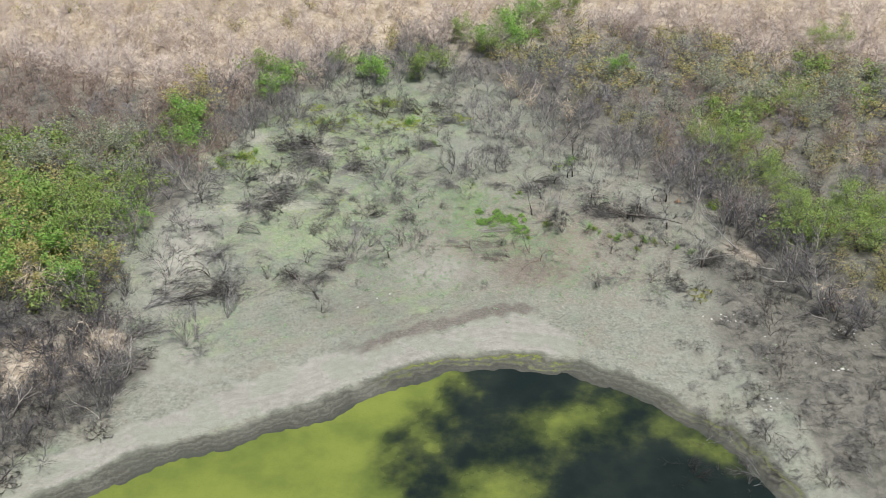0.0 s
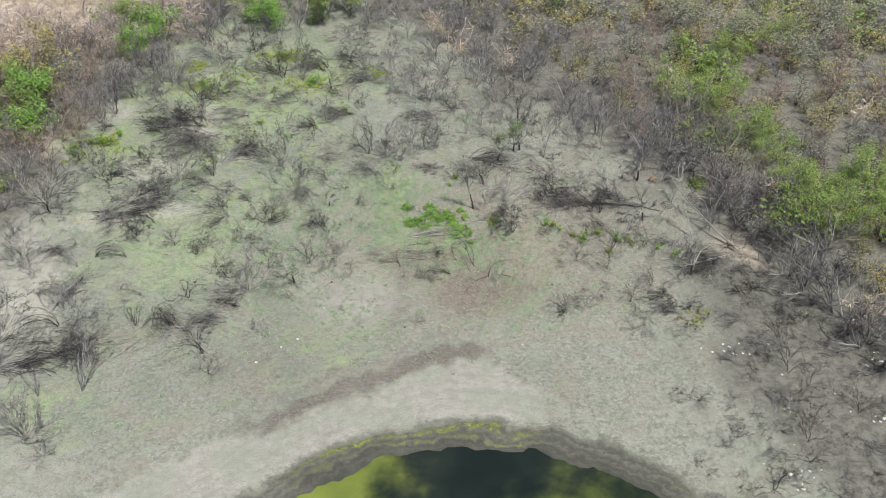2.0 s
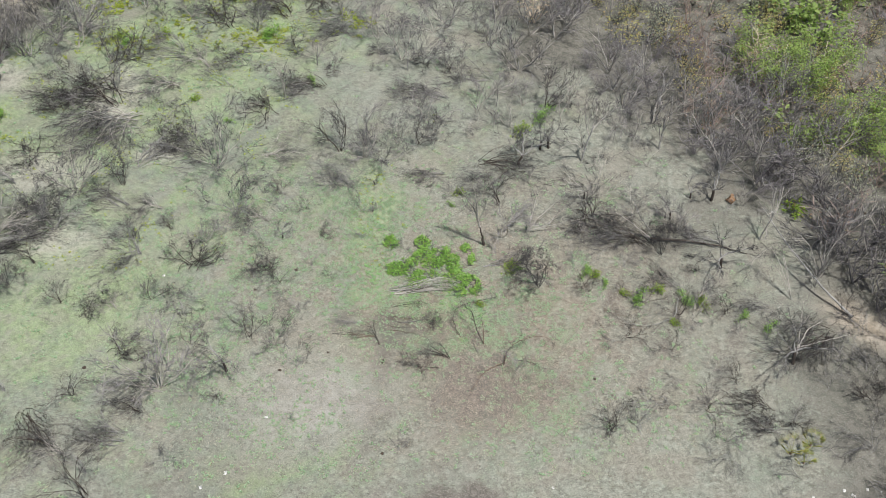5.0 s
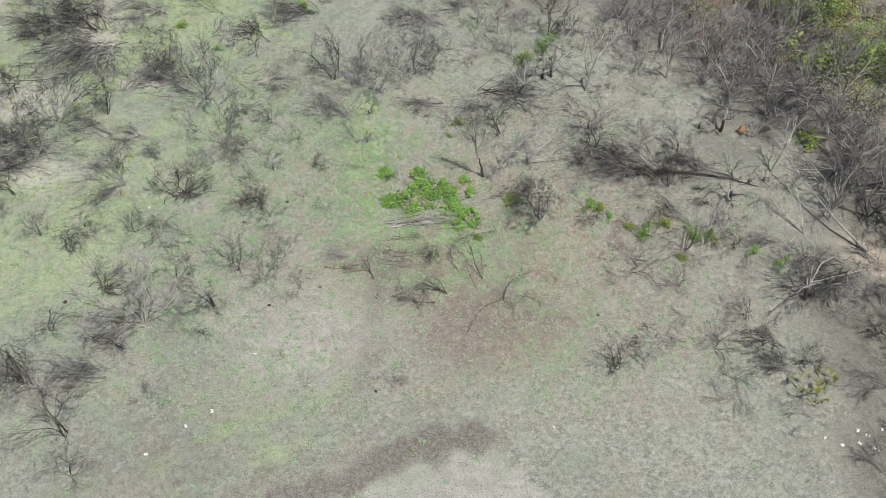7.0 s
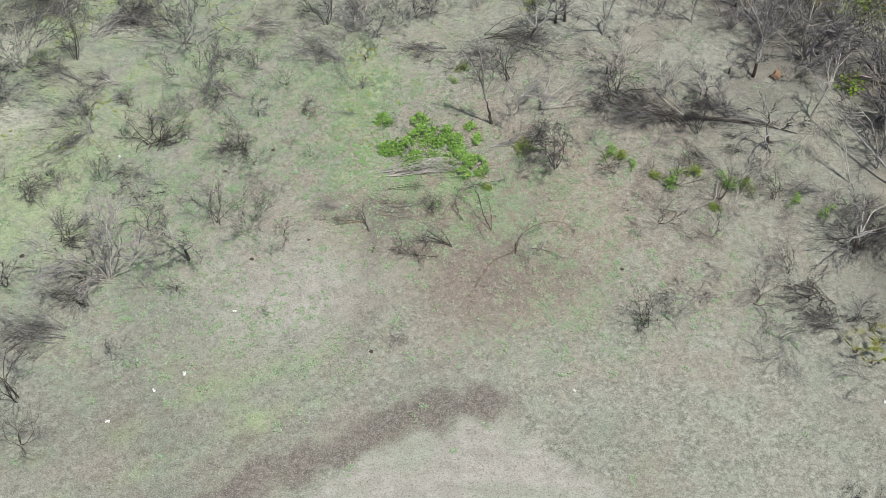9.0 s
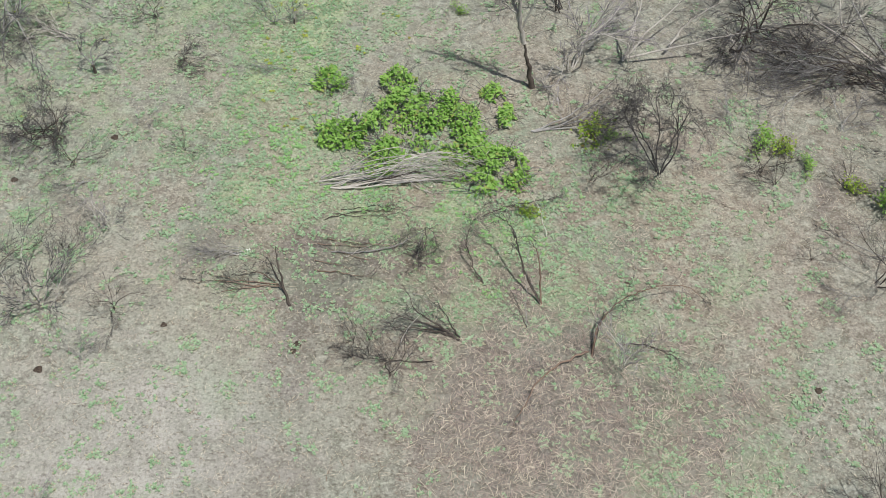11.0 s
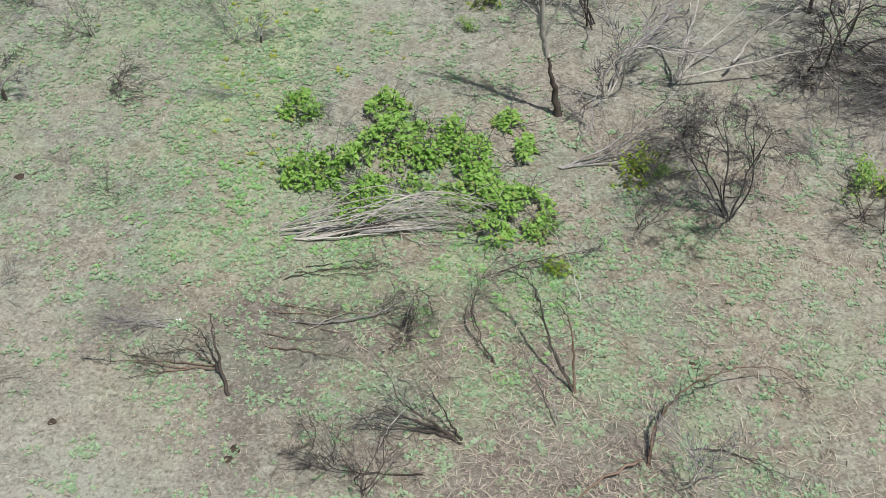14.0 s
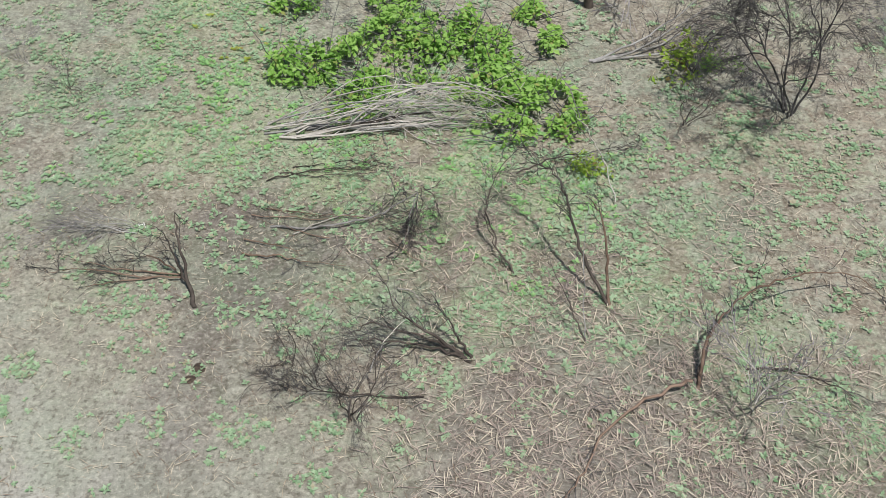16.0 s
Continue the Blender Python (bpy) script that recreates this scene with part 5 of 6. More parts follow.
boughs("dead_tree", "fallen dead tree with bare pale limbs", "tree", 219, TWIG_GREY, [
    ([(13.62, 120.82, 0.20), (13.87, 121.24, 1.00), (14.16, 121.69, 2.00), (14.34, 122.18, 2.80)], 0.048, BARK_PALE, 20),
    ([(13.70, 120.87, 0.25), (14.46, 121.54, 0.80), (15.49, 122.13, 1.40), (16.39, 122.63, 1.90)], 0.048, BARK_PALE, 20),
    ([(13.79, 120.94, 0.20), (14.96, 120.96, 0.50), (16.50, 121.09, 0.80), (18.17, 121.21, 1.10)], 0.048, BARK_PALE, 20),
    ([(13.68, 120.89, 0.20), (14.02, 121.44, 1.20), (14.01, 122.17, 2.20)], 0.048, BARK_PALE, 20),
    ([(15.16, 121.21, 0.50), (15.76, 121.71, 1.00), (16.86, 122.03, 1.60)], 0.048, BARK_PALE, 20),
])
boughs("dead_tree", "slim dead tree with two pale limbs and a dark foot", "tree", 230, TWIG_GREY, [
    ([(10.6, 119.8, -0.05), (10.45, 119.8, 0.85), (10.2, 119.8, 1.8)], 0.13, BARK_DARK, 0),
    ([(10.24, 119.8, 1.7), (10.0, 119.8, 2.6), (9.86, 119.9, 3.1), (9.5, 120.0, 3.75), (9.1, 120.0, 4.4), (8.7, 120.1, 5.0)], 0.085, BARK_PALE, 40),
    ([(10.2, 119.8, 1.75), (10.02, 119.75, 2.6), (9.98, 119.7, 3.25), (9.92, 119.7, 4.0), (9.75, 119.7, 4.9), (9.5, 119.7, 5.8)], 0.09, BARK_PALE, 44),
    ([(10.1, 119.8, 2.2), (10.35, 119.7, 3.0), (10.5, 119.6, 3.8), (10.5, 119.5, 4.6)], 0.05, BARK_PALE, 30),
    ([(9.95, 119.8, 2.8), (9.5, 119.6, 3.3), (9.1, 119.5, 4.0)], 0.035, BARK_PALE, 22),
])


def arched_bough(label, seed, points, radius, wood, twig):
    """One long bent bough with a brush of twigs at its end."""
    boughs("fallen_bough", label, "bough", seed, twig, [(points, radius, wood, 26)])


boughs("fallen_log", "long dark trunk lying among dead brush", "log", 240, TWIG_DARK, [
    ([(22.0, 119.8, 0.25), (24.3, 119.6, 0.22), (26.6, 119.1, 0.15), (28.4, 118.3, 0.08)], 0.12, BARK_DARK, 16),
    ([(22.3, 119.8, 0.2), (20.4, 120.3, 0.5), (18.4, 120.6, 0.7)], 0.07, BARK_GREY, 22),
    ([(22.2, 119.7, 0.2), (20.6, 121.0, 0.9), (19.2, 122.0, 1.3)], 0.06, BARK_PALE, 22),
    ([(22.4, 119.8, 0.2), (21.4, 121.3, 1.0), (21.0, 122.8, 1.6)], 0.06, BARK_GREY, 22),
    ([(24.8, 119.5, 0.2), (24.5, 120.5, 0.9), (23.9, 121.6, 1.5)], 0.05, BARK_GREY, 20),
])
boughs("dead_tree", "leaning dead tree with bare bleached limbs", "tree", 241, TWIG_GREY, [
    ([(28.9, 108.7, 0.0), (29.3, 109.4, 0.7), (29.9, 110.2, 1.4), (30.9, 110.6, 1.8)], 0.07, BARK_PALE, 12),
    ([(29.3, 109.4, 0.7), (30.8, 109.6, 1.0), (32.6, 109.9, 1.2)], 0.055, BARK_PALE, 14),
    ([(29.2, 109.3, 0.6), (29.6, 110.6, 1.5), (29.9, 111.8, 2.3)], 0.05, BARK_PALE, 14),
    ([(29.1, 109.1, 0.4), (28.2, 110.2, 1.0), (27.6, 111.2, 1.5)], 0.045, BARK_GREY, 14),
])
arched_bough("bleached trunk of a tree fallen over the bank", 104, [(33.8, 112.3, 0.1), (32.4, 113.9, 0.8), (31.4, 115.6, 1.3), (30.4, 118.2, 1.7), (29.6, 120.6, 2.2)], 0.11, BARK_GREY, TWIG_GREY)
for k, (dx, h) in enumerate([(-1.6, 2.6), (-1.0, 3.0), (-0.4, 2.8), (-2.0, 2.0)]):
    arched_bough("grey drooping bough arching from a dying tree", 110 + k, [(30.3, 114.0, 0.0), (29.9 + dx * 0.2, 115.2, h * 0.7), (29.8 + dx * 0.5, 116.5, h), (29.5 + dx, 116.0, h * 0.75), (29.3 + dx * 1.3, 115.0, h * 0.35)],
                 0.03, BARK_PALE, TWIG_GREY)
arched_bough("curved grey bough ringed by green shoots", 120, [(22.8, 114.2, 0.3), (22.3, 112.6, 0.3), (20.8, 111.9, 0.25), (19.2, 112.1, 0.2), (18.2, 113.2, 0.1)], 0.035, BARK_GREY, TWIG_DARK)


# ---------------------------------------------------------------- small things on the ground
def dung_pat(seed):
    rng, p = np.random.default_rng(seed), Pieces()
    turn = np.linspace(0, 2 * math.pi, 12, endpoint=False)
    v, f = [(0, 0, 0.32)], []
    for ring, (r, z) in enumerate([(0.45, 0.27), (0.8, 0.2), (1.0, 0.0)]):
        w = r * (1 + 0.14 * np.sin(turn * 3 + seed) + rng.normal(0, 0.05, 12))
        v += [(a * math.cos(b), a * math.sin(b), z * (1 + rng.normal(0, 0.15))) for a, b in zip(w, turn)]
    f += [(0, 1 + k, 1 + (k + 1) % 12) for k in range(12)]
    for ring in (0, 1):
        for k in range(12):
            a, b = 1 + ring * 12 + k, 1 + ring * 12 + (k + 1) % 12
            f += [(a, a + 12, b + 12), (a, b + 12, b)]
    p.add(v, f)
    ob = link_mesh("dung_pat", *p.arrays(), [DUNG_MATERIAL], smooth=True)
    return tagged(ob, "dark dried dung pat on the ground", "dung", "dung pats")


def rag(seed, material, label, category):
    """A crumpled bit of plastic."""
    rng, p = np.random.default_rng(seed), Pieces()
    x, y, f = grid(np.linspace(-1, 1, 7), np.linspace(-0.7, 0.7, 6))
    z = 0.25 + 0.25 * np.sin(x * 3 + seed) * np.cos(y * 4) + rng.normal(0, 0.1, len(x))
    p.add(np.stack([x + rng.normal(0, 0.12, len(x)), y + rng.normal(0, 0.12, len(x)), np.maximum(z, 0.0)], 1), f)
    ob = link_mesh(category.replace(" ", "_"), *p.arrays(), [material], smooth=True)
    thick = ob.modifiers.new("thickness", "SOLIDIFY")
    thick.thickness = 0.03
    return tagged(ob, label, category, "bits of litter")


heap = random.Random(8)
for hx, hy, spread, count in ((31.2, 84.8, 1.3, 13), (29.5, 98.6, 0.9, 8), (41.5, 96.5, 1.2, 8), (39.7, 90.1, 0.8, 4), (36.0, 93.0, 3.0, 6)):
    DEBRIS += [(hx + heap.gauss(0, spread), hy + heap.gauss(0, spread), heap.uniform(0.09, 0.22)) for _ in range(count)]
planted([lambda: dung_pat(1), lambda: dung_pat(2)], DUNG, 0.7)
planted([lambda: rag(1, PLASTIC_WHITE, "crumpled dirty white plastic scrap on the ground", "plastic scrap"),
         lambda: rag(2, PLASTIC_WHITE, "torn white plastic bag lying on dry ground", "plastic scrap")], DEBRIS, 0.55)
sack = rag(3, CARDBOARD, "sun-bleached orange sacking caught in dead branches", "sacking")
sack.matrix_basis = stand(28.6, 123.8, 0.4, 30, level(28.6, 123.8) + 0.02)


def palm(seed):
    """A stemless fan of stiff fronds; one metre high."""
    rng = np.random.default_rng(seed)
    root = thing("young_palm", "young yellow green palm with stiff fan fronds", "palm", "young palms")
    base = Pieces()
    base.tube(limb(rng, (0, 0, -0.02), (0, 0, 1), 0.3, 0.05, (0, 0, 0), 3), [0.06, 0.06, 0.05, 0.03], 7)
    part("trunk", base, BARK_BROWN, root)
    for k in range(8):
        a = 2.4 * k
        d = unit(np.array([math.cos(a), math.sin(a), rng.uniform(0.4, 1.5)]))
        frond = Pieces()
        line = limb(rng, (0, 0, 0.25), d, 0.55, 0.05, (0, 0, -0.03), 3)
        frond.tube(line, [0.012, 0.01, 0.008, 0.006], 4)
        n = 11
        spread = np.linspace(-1.2, 1.2, n)
        side = unit(np.cross(d, (0, 0, 1)))
        way = unit(d[None] * np.cos(spread)[:, None] + side[None] * np.sin(spread)[:, None])
        frond.blades(np.repeat(line[-1][None], n, 0), way, np.tile(np.cross(d, side), (n, 1)) + side, np.full(n, 0.40), np.full(n, 0.035))
        part("frond", frond, PALM_LEAF, root)
    return root


planted([lambda: palm(3)], [(26.9, 102.0, 1.25, 10), (28.2, 102.5, 1.1, 80), (27.5, 101.3, 0.9, 200)])


# ---------------------------------------------------------------- trees at the edge of the scrub
def scrub_tree(seed, foliage, label, wood=BARK_GREY, leaves_n=1350, size=0.06, flat=0.6, group="green trees at the edge"):
    """A broad low tree with a crown of small leaf clumps; one metre high."""
    rng, trunk, branches, twigs, leaves, tips = np.random.default_rng(seed), [], [], Pieces(), Pieces(), []
    for k in range(3):
        a = 2 * math.pi * k / 3 + rng.uniform(-0.4, 0.4)
        line = limb(rng, (0.01 * k, 0, -0.03), (0.35 * math.cos(a), 0.35 * math.sin(a), 1), 0.42, 0.1, (0, 0, 0.02), 5)
        trunk.append(Pieces())
        trunk[-1].tube(line, np.linspace(0.022, 0.012, 6), 6)
        for j in range(4):
            b = a + rng.normal(0, 0.9)
            branches.append(Pieces())
            branching(rng, branches[-1], twigs, line[2 + j % 4], (0.95 * math.cos(b), 0.95 * math.sin(b), flat + rng.uniform(-0.2, 0.4)), rng.uniform(0.4, 0.62), 0.009, 2,
                      (4, 4), 0.18, (0, 0, 0.03), 0.7, tips=tips)
    root = thing("scrub_tree", label, "tree", group)
    leafy(rng, leaves, tips, leaves_n, size, 0.06)
    for stem in trunk:
        part("trunk", stem, wood, root)
    for branch in branches:
        part("branch", branch, wood, root)
    part("twig_mass", twigs, TWIG_GREY, root)
    part("foliage", leaves, foliage, root)
    return root


def bare_tree(seed, twig, label):
    rng, stems, twigs = np.random.default_rng(seed), [], Pieces()
    for k in range(5):
        a = 2 * math.pi * k / 5 + rng.uniform(-0.5, 0.5)
        stems.append(Pieces())
        branching(rng, stems[-1], twigs, (0.02 * math.cos(a), 0.02 * math.sin(a), -0.03), (0.55 * math.cos(a), 0.55 * math.sin(a), 1), rng.uniform(0.75, 1.0), 0.014, 2,
                  (9, 5), 0.12, (0, 0, 0.03), 0.7)
    root = thing("bare_tree", label, "tree", "leafless trees at the edge")
    for n, stem in enumerate(stems):
        part("trunk", stem, BARK_PALE if n % 2 else BARK_GREY, root)
    part("twig_mass", twigs, twig, root)
    return root


GREEN_RIGHT = [(34.0, 138.6, 3.4), (36.0, 135.5, 3.4), (38.5, 137.5, 3.6), (39.5, 130.5, 3.2), (41.0, 126.5, 3.0), (41.5, 121.0, 3.2), (41.5, 117.2, 3.4),
               (43.4, 114.8, 3.6), (46.5, 117.0, 3.8), (47.3, 113.2, 3.6), (48.8, 120.0, 3.6), (51.0, 115.5, 4.0), (60.0, 173.0, 4.0), (48.0, 148.5, 3.2), (42.0, 146.0, 2.8)]
GREEN_LEFT = [(-47.5, 112.5, 4.2), (-42.0, 107.5, 4.2), (-45.0, 104.5, 4.4), (-38.5, 112.0, 3.8), (-51.0, 108.0, 4.4), (-37.5, 104.0, 3.6), (-49.0, 118.0, 4.0), (-40.0, 101.0, 3.4),
              (-54.0, 113.0, 4.4), (-41.0, 118.5, 3.6), (-47.0, 99.5, 3.8), (-53.0, 102.5, 4.2), (-37.5, 119.5, 3.2), (-35.0, 140.5, 4.2), (-35.5, 146.0, 4.4), (-44.0, 112.3, 4.4), (-46.2, 105.0, 4.4), (-48.5, 109.5, 4.6), (-40.0, 108.7, 4.2), (-48.0, 116.0, 4.4), (-44.0, 100.5, 3.8), (-43.5, 115.5, 4.2), (-35.5, 114.5, 3.0)]
GREEN_FAR = [(8.8, 175.5, 4.4), (6.5, 169.5, 4.0), (13.0, 182.5, 4.4), (17.8, 184.0, 4.4), (10.5, 179.0, 4.4), (15.0, 179.0, 4.0), (11.0, 172.5, 4.0), (21.0, 187.0, 4.2), (4.5, 172.5, 3.8), (2.0, 176.0, 3.8), (-10.9, 158.5, 3.8), (-4.1, 160.6, 4.2),
             (-12.0, 161.5, 3.4), (-1.5, 163.5, 3.6), (-24.0, 156.5, 4.2), (-27.0, 157.5, 4.4), (-25.5, 152.5, 3.6), (-34.7, 141.0, 4.0), (-34.0, 134.0, 4.0), (-35.5, 137.5, 3.6), (26.0, 161.5, 3.2), (-16.5, 163.0, 3.2)]
SAGE = [(-45.5, 129.0, 3.8), (-41.5, 132.0, 3.8), (-38.5, 127.5, 3.4), (-50.5, 126.0, 4.0), (-47.0, 135.0, 3.8), (-42.5, 124.0, 3.2), (38.0, 156.0, 3.6), (43.5, 150.0, 3.8), (50.0, 146.0, 3.6), (55.0, 152.0, 4.0)]
planted([lambda: scrub_tree(201, LEAF_ACACIA, "green acacia tree at the edge of dry scrub", leaves_n=3400, size=0.042), lambda: scrub_tree(202, LEAF_ACACIA, "green acacia tree at the edge of dry scrub", leaves_n=3400, size=0.042, flat=0.45)], GREEN_RIGHT, 1.3)
planted([lambda: scrub_tree(203, LEAF_GREEN, "leafy green scrub tree on the bank"), lambda: scrub_tree(204, LEAF_VINE, "bright green leafy tree on the bank"), lambda: scrub_tree(205, LEAF_OLIVE, "olive green scrub tree on the bank")], GREEN_LEFT, 1.35)
planted([lambda: scrub_tree(206, LEAF_VINE, "bright green leafy tree beyond the lake bed"), lambda: scrub_tree(207, LEAF_GREEN, "green leafy tree beyond the lake bed")], GREEN_FAR, 1.15)
planted([lambda: scrub_tree(208, LEAF_SAGE, "sage grey leafy tree in dry scrub"), lambda: scrub_tree(209, LEAF_SAGE, "sage grey leafy tree in dry scrub", flat=0.9)], SAGE, 1.3)
rng, bx, by = scattered(8, -48, 56, 86, 176, 3.2, lambda x, y: 0.75 * step(-inside(x, y) + 2.5 * step(y, 132, 142), -2.0, 1.5) * (1 - step(-inside(x, y), 7, 12)) * step(y, 92, 110), 0.0)
rows = [(x, y, rng.uniform(2.8, 4.8)) for x, y in zip(bx, by)]
planted([lambda: bare_tree(301, TWIG_MAUVE, "leafless mauve grey tree at the lake bed's edge"), lambda: bare_tree(302, TWIG_GREY, "leafless grey tree at the lake bed's edge")], [row for row in rows if row[0] < 14 or row[1] > 128])
planted([lambda: bare_tree(303, TWIG_BROWN, "leafless brown grey tree with pale limbs at the edge"), lambda: bare_tree(304, TWIG_GREY, "leafless grey tree with pale limbs at the edge")], [row for row in rows if row[0] >= 14 and row[1] <= 128])


planted([lambda: bare_tree(306, TWIG_MAUVE, "broad leafless tree with bleached pale limbs on dark ground")], [(40.4, 101.9, 4.6, 30), (43.0, 98.5, 3.6, 120), (34.6, 117.5, 4.2, 210)])
planted([lambda: bare_tree(305, TWIG_GREY, "large leafless grey tree with pale limbs on the bank")], [(-32.2, 85.0, 5.2, 40), (-36.5, 98.0, 4.6, 200), (-30.5, 80.5, 4.0, 300), (-38.5, 80.0, 4.6, 100)])


# ---------------------------------------------------------------- the scrub all round
def scrub_model(seed, leaves_n, size, twig_n, wide=0.013):
    """A light model of a scrub plant, one metre high: triangles of wood (slot 0) and leaves (slot 1)."""
    rng, wood, leaves = np.random.default_rng(seed), Pieces(), Pieces()
    tips = []
    for k in range(6):
        a = rng.uniform(0, 2 * math.pi)
        line = limb(rng, (0, 0, -0.03), (0.55 * math.cos(a), 0.55 * math.sin(a), 1), rng.uniform(0.6, 0.95), 0.15, (0, 0, 0), 3)
        wood.tube(line, np.linspace(0.014, 0.005, 4), 3)
        tips += [line[1], line[2], line[2], line[3], line[3]]
    tips = np.array(tips)
    at = tips[rng.integers(0, len(tips), twig_n)]
    wood.blades(at, unit(rng.normal(0, 1, (twig_n, 3)) * (1, 1, 0.6) + (0, 0, 0.55)), rng.normal(0, 1, (twig_n, 3)), rng.uniform(0.2, 0.45, twig_n), np.full(twig_n, wide), 0.3)
    if leaves_n:
        leafy(rng, leaves, tips, leaves_n, size, 0.14)
    wv, wf = wood.arrays()
    if not leaves_n:
        return wv, wf, np.zeros(len(wf), int)
    lv, lf = leaves.arrays()
    return np.concatenate([wv, lv]), np.concatenate([wf, lf + len(wv)]), np.r_[np.zeros(len(wf), int), np.ones(len(lf), int)]


def scrub(name, label, seed, x, y, low, high, models, materials):
    """Many plants in one mesh."""
    rng, v, f, s, n = np.random.default_rng(seed), [], [], [], 0
    z = height(x, y)
    pick, turn, size = rng.integers(0, len(models), len(x)), rng.uniform(0, 2 * math.pi, len(x)), rng.uniform(low, high, len(x))
    for k, (mv, mf, ms) in enumerate(models):
        own = np.flatnonzero(pick == k)
        c, sn = np.cos(turn[own])[:, None], np.sin(turn[own])[:, None]
        p = np.stack([mv[:, 0] * c - mv[:, 1] * sn, mv[:, 0] * sn + mv[:, 1] * c, np.repeat(mv[None, :, 2], len(own), 0)], 2) * size[own][:, None, None]
        p += np.stack([x[own], y[own], z[own]], 1)[:, None]
        v.append(p.reshape(-1, 3))
        f.append((mf[None] + (n + np.arange(len(own)) * len(mv))[:, None, None]).reshape(-1, 3))
        s.append(np.tile(ms, len(own)))
        n += len(mv) * len(own)
    ob = link_mesh(name, np.concatenate(v), np.concatenate(f), materials, np.concatenate(s))
    return tagged(ob, label, "scrub", kind="stuff")


rng, sx, sy = scattered(9, -125, 125, 66, 222, 2.35, lambda x, y: 0.95 * (abs(x) < 28 + 0.28 * y) * (1 - 0.35 * step(y, 178, 196)), -0.5)
edge = -inside(sx, sy)
dice = rng.uniform(0, 1, len(sx)) + 0.18 * wobble(sx, sy, 0.11, 4.0)
tan = np.maximum(sunlit_tan(sx, sy) - 0.45, 0) > dice
hazy = ~tan & (sunlit_tan(sx, sy) > 0.5) & (dice < 0.93)
leafy_bank = (sx < -34) & (sy > 96) & (sy < 136) & (edge > 1.5) & (dice < 0.75) | (sx > 34) & (sy > 112) & (wobble(sx, sy, 0.16, 5.0) > 0.42) & (dice < 0.7)
green = ~tan & ~hazy & leafy_bank & (wobble(sx, sy, 0.3, 2.0) > -0.35)
rest = ~tan & ~green & ~hazy
rust = rest & ((sx < -28) & (sy > 128) & (sy < 172) & (dice > 0.25) | (sx > 26) & (sy > 118) & (dice > 0.8))
sparse = (edge < 6) & (sy > 100) & ~((sx > 27) & (sy < 134)) & (rng.uniform(0, 1, len(sx)) < 0.45)
grey = rest & ~rust & ~sparse & ((edge < 7 + 3 * wobble(sx, sy, 0.2, 1.0)) | (dice < 0.2) | (sy < 98))
sage = rest & ~rust & ~grey & ~sparse & (dice < 0.46)
olive = rest & ~rust & ~grey & ~sparse & ~sage
for side, twig, label in ((((sx < 30) | (sy > 126)) & (sy > 100), TWIG_MAUVE, "leafless mauve grey scrub round the lake bed"), ((sx >= 30) & (sy <= 126) | (sy <= 100), TWIG_BROWN, "leafless dark grey scrub beside the lake bed")):
    scrub("leafless_scrub", label, 401, sx[grey & side], sy[grey & side], 2.0, 4.0, [scrub_model(k, 0, 0, 100, 0.018) for k in (1, 2, 3, 4)], [twig])
beside = (sx > 16) & (sx < 64) & (sy < 152) & (edge < 26)
for name, label, seed, pick, leaves in (("olive_scrub", "olive and yellow green dry scrub", 402, olive, LEAF_OLIVE), ("sage_scrub", "sage green dusty scrub", 403, sage, LEAF_SAGE)):
    scrub(name, label + " beside the lake bed", seed, sx[pick & beside], sy[pick & beside], 2.0, 3.6, [scrub_model(k, 330, 0.062, 40) for k in (21, 22, 23)], [TWIG_GREY, leaves])
    scrub(name, label + " farther off", seed, sx[pick & ~beside], sy[pick & ~beside], 2.0, 3.6, [scrub_model(k, 130, 0.12, 30) for k in (5, 6, 7)], [TWIG_GREY, leaves])
scrub("green_scrub", "leafy green scrub on the banks", 406, sx[green], sy[green], 2.2, 3.8, [scrub_model(k, 210, 0.135, 20) for k in (16, 17, 18)], [TWIG_GREY, LEAF_GREEN])
scrub("rust_scrub", "rust brown dry scrub", 404, sx[rust], sy[rust], 2.6, 4.4, [scrub_model(k, 50, 0.065, 90, 0.015) for k in (11, 12)], [TWIG_RUST, LEAF_RUST])
scrub("tan_scrub", "tan dry scrub on the far slope, sunlight in its colour", 405, sx[tan], sy[tan], 2.2, 4.2, [scrub_model(k, 60, 0.07, 64, 0.017) for k in (13, 14, 15)], [TWIG_TAN, LEAF_TAN])
scrub("hazy_scrub", "leafless pinkish grey scrub on the far slope", 407, sx[hazy], sy[hazy], 3.2, 5.4, [scrub_model(k, 0, 0, 120, 0.015) for k in (19, 20)], [TWIG_ROSE])


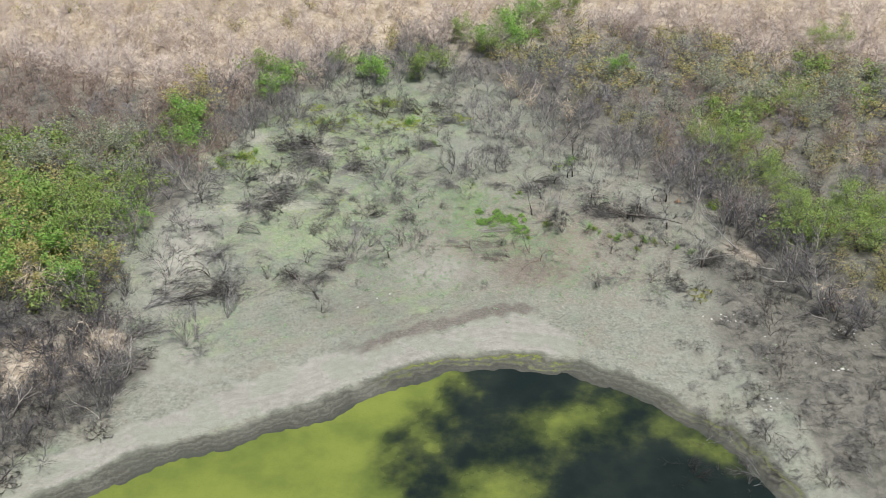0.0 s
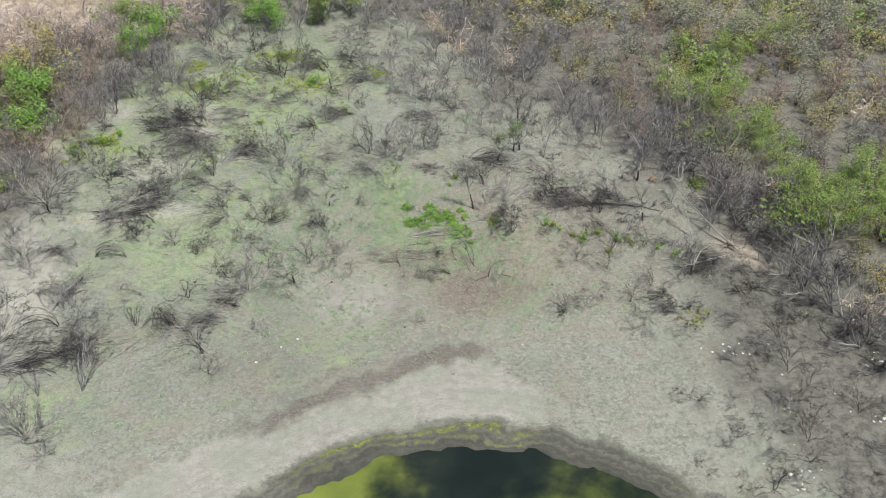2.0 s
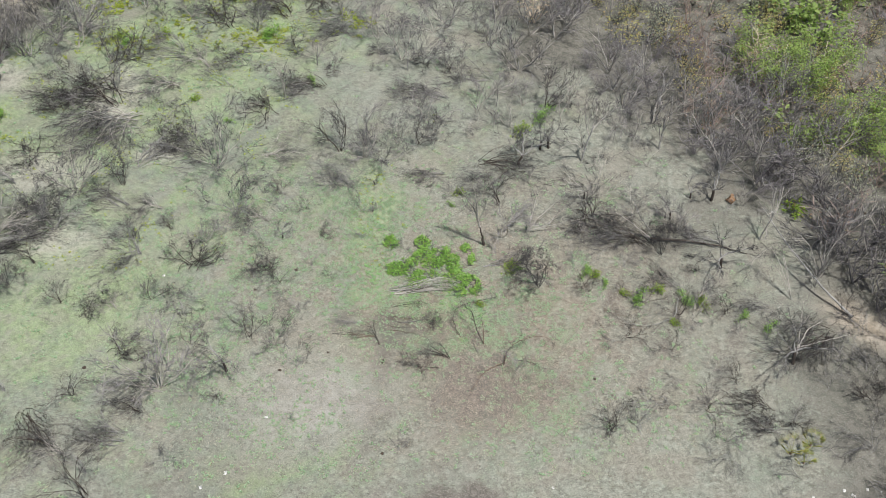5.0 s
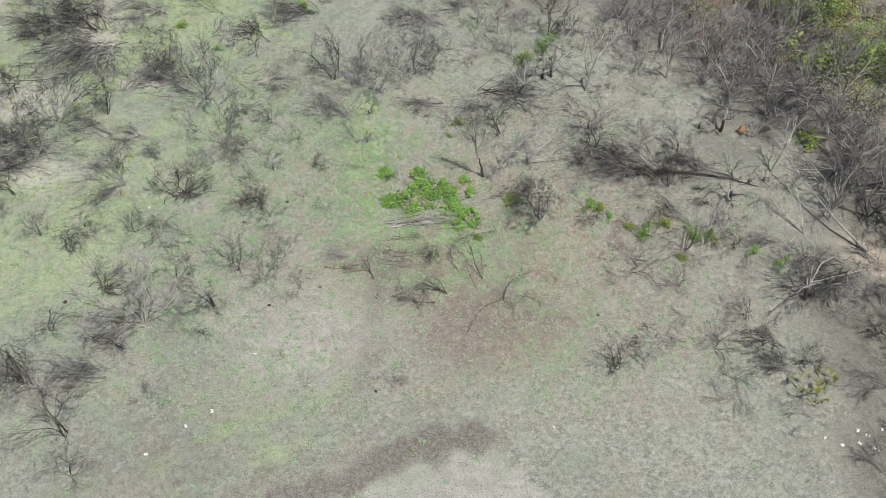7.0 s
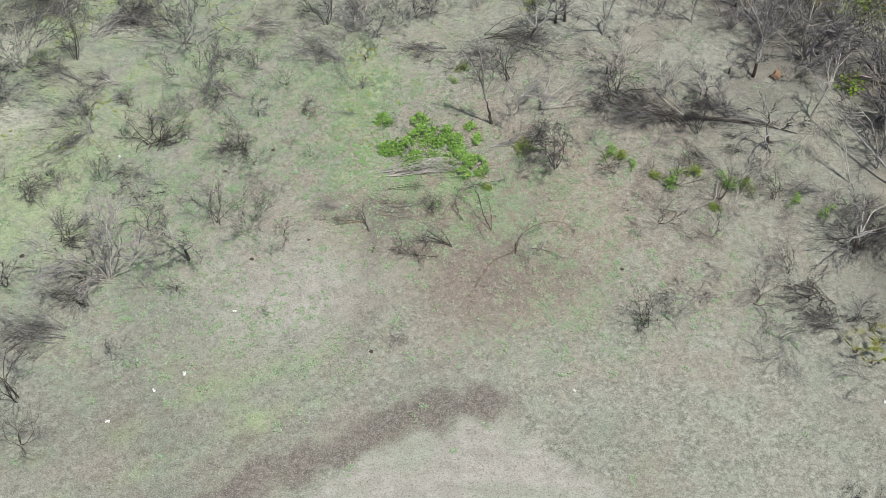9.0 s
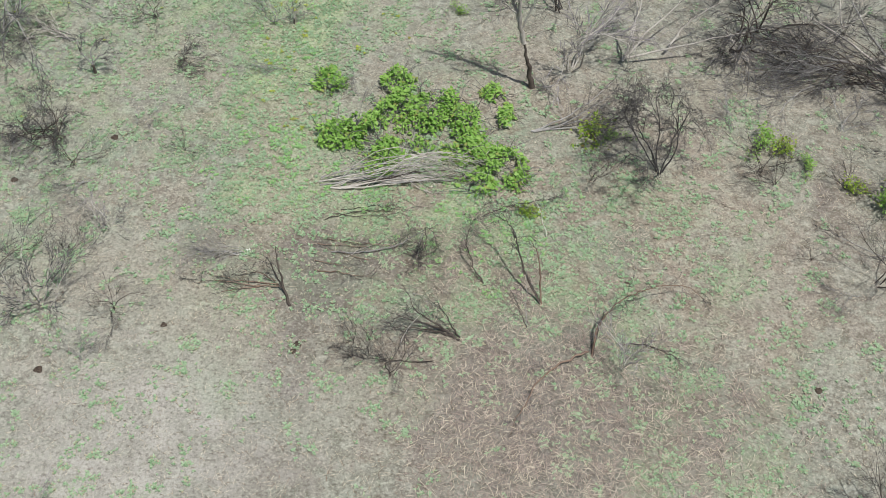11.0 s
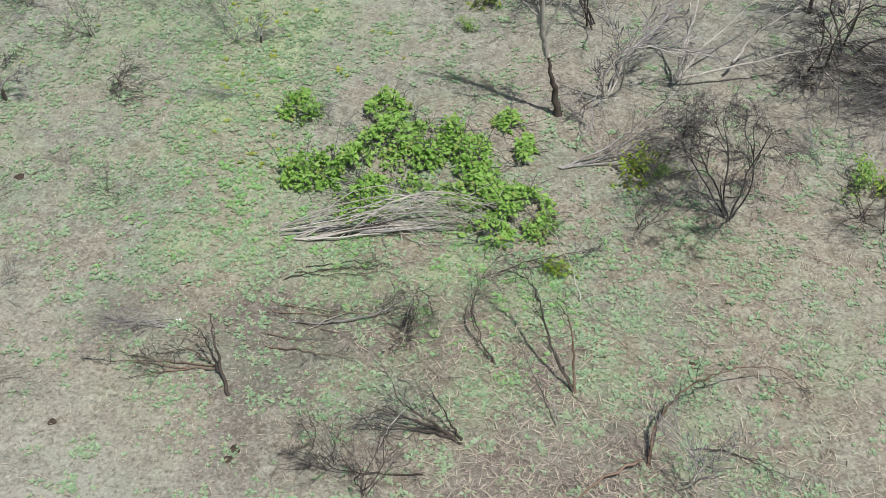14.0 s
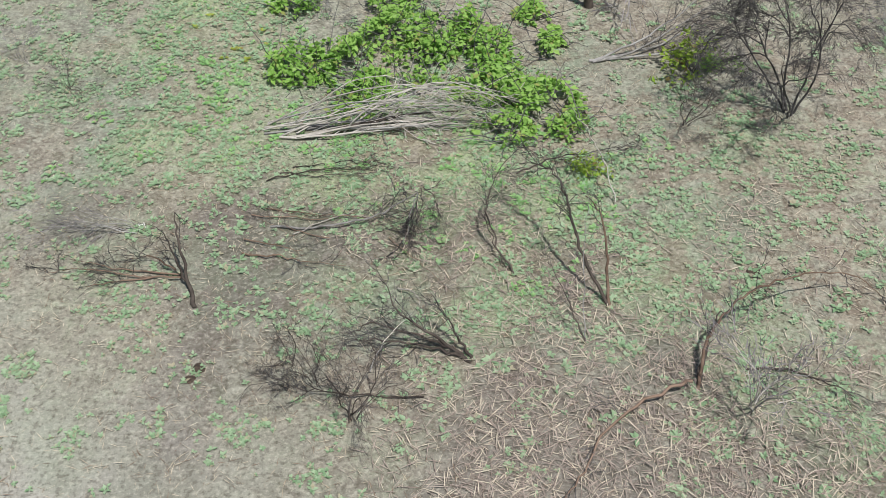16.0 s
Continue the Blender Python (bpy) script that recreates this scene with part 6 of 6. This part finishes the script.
# ---------------------------------------------------------------- weeds, straw and twig litter
def carpet(name, label, category, seed, count, box, share, length, width, per, lift, material, slant=0.5, clump=1):
    """Small leaves in rosettes strewn over a stretch of ground."""
    rng, p = np.random.default_rng(seed), Pieces()
    x, y = rng.uniform(box[0], box[1], count // clump), rng.uniform(box[2], box[3], count // clump)
    ok = (rng.uniform(0, 1, len(x)) < share(x, y)) & (inside(x, y) > 0.3) & (shore(x, y) > 2.5)
    x, y = x[ok], y[ok]
    if clump > 1:
        wide = np.repeat(rng.uniform(0.05, 0.24, len(x)), clump)
        x, y = np.repeat(x, clump), np.repeat(y, clump)
        x, y = x + rng.normal(0, 1, len(x)) * wide, y + rng.normal(0, 1, len(x)) * wide
    z = height(x, y)
    size = rng.uniform(0.6, 1.4, len(x))
    first = rng.uniform(0, 2 * math.pi, len(x))
    for k in range(per):
        a = first + 2 * math.pi * k / per + rng.normal(0, 0.5, len(x))
        way = unit(np.stack([np.cos(a), np.sin(a), rng.uniform(0.05, slant, len(x))], 1))
        across = np.stack([-np.sin(a), np.cos(a), rng.normal(0, 0.15, len(x))], 1)
        p.blades(np.stack([x, y, z + lift], 1), way, across, length * size * rng.uniform(0.7, 1.2, len(x)), width * size, 0.15)
    ob = link_mesh(name, *p.arrays(), [material])
    return tagged(ob, label, category, kind="stuff")


NEAR = (-14, 28, 100, 131)


def fading(x, y):
    return step(x, -14, -5) * (1 - step(x, 19, 28)) * step(y, 100, 106) * (1 - step(y, 123, 131))


carpet("low_weeds", "low pale green weeds on the lake bed", "weeds", 501, 120000, NEAR, lambda x, y: fading(x, y) * step(greenness(x, y) - 0.5 * brownness(x, y) + 0.4 * wobble(x, y, 1.6, 2.0) + 0.5 * wobble(x, y, 4.3, 3.0), 0.1, 0.8), 0.066, 0.04, 5, 0.012, LEAF_WEED, 0.4, 9)
carpet("low_weeds", "sparser low green weeds over the wider lake bed", "weeds", 502, 30000, (-36, 40, 90, 168), lambda x, y: step(greenness(x, y) + 0.35 * wobble(x, y, 1.1, 6.0), 0.35, 1.1), 0.11, 0.06, 4, 0.01, LEAF_WEED, 0.5, 6)
carpet("bright_weeds", "bright yellow green herbs in the damp hollows", "weeds", 503, 16000, (-34, 14, 118, 165), lambda x, y: step(greenness(x, y) + 0.4 * wobble(x, y, 0.5, 9.0), 0.8, 1.3), 0.09, 0.06, 5, 0.02, LEAF_LIME)
carpet("bright_weeds", "flat patches of yellow green herbs on bare sand", "weeds", 507, 60000, (-34, 6, 128, 155), lambda x, y: np.max([0.8 * bell(x, y, *p) for p in LIME], 0) * step(wobble(x, y, 1.1, 3.0), -0.6, 0.3), 0.16, 0.09, 5, 0.03, LEAF_LIME, 0.9, 5)
carpet("bright_weeds", "vivid green weeds in a damp lane beside the thicket", "weeds", 506, 26000, (0, 11, 110, 127), lambda x, y: (0.42 * bell(x, y, 2.7, 120.5, 0.9, 4.0) + 0.5 * bell(x, y, 6.0, 115.2, 2.6, 0.8) + 0.4 * bell(x, y, 8.6, 112.8, 1.6, 1.6) + 0.3 * bell(x, y, 3.4, 117.0, 1.4, 1.6)) * step(wobble(x, y, 1.4, 3.0), -0.5, 0.4), 0.07, 0.045, 5, 0.016, LEAF_STRIP, 0.45, 7)
carpet("straw", "scattered pale dry straw on the ground", "straw", 504, 40000, NEAR, lambda x, y: fading(x, y) * (0.45 + 0.5 * step(brownness(x, y), 0.1, 0.8)), 0.16, 0.009, 2, 0.012, STRAW, 0.12)
carpet("twig_litter", "reddish dry twig litter on the ground", "litter", 505, 22000, (0, 18, 102, 117), lambda x, y: step(brownness(x, y), 0.2, 0.8) * step(x, 5, 8) * (1 - step(x, 13, 18)) * step(y, 102, 105) * (1 - step(y, 113, 117)), 0.26, 0.013, 3, 0.015, LITTER, 0.25)
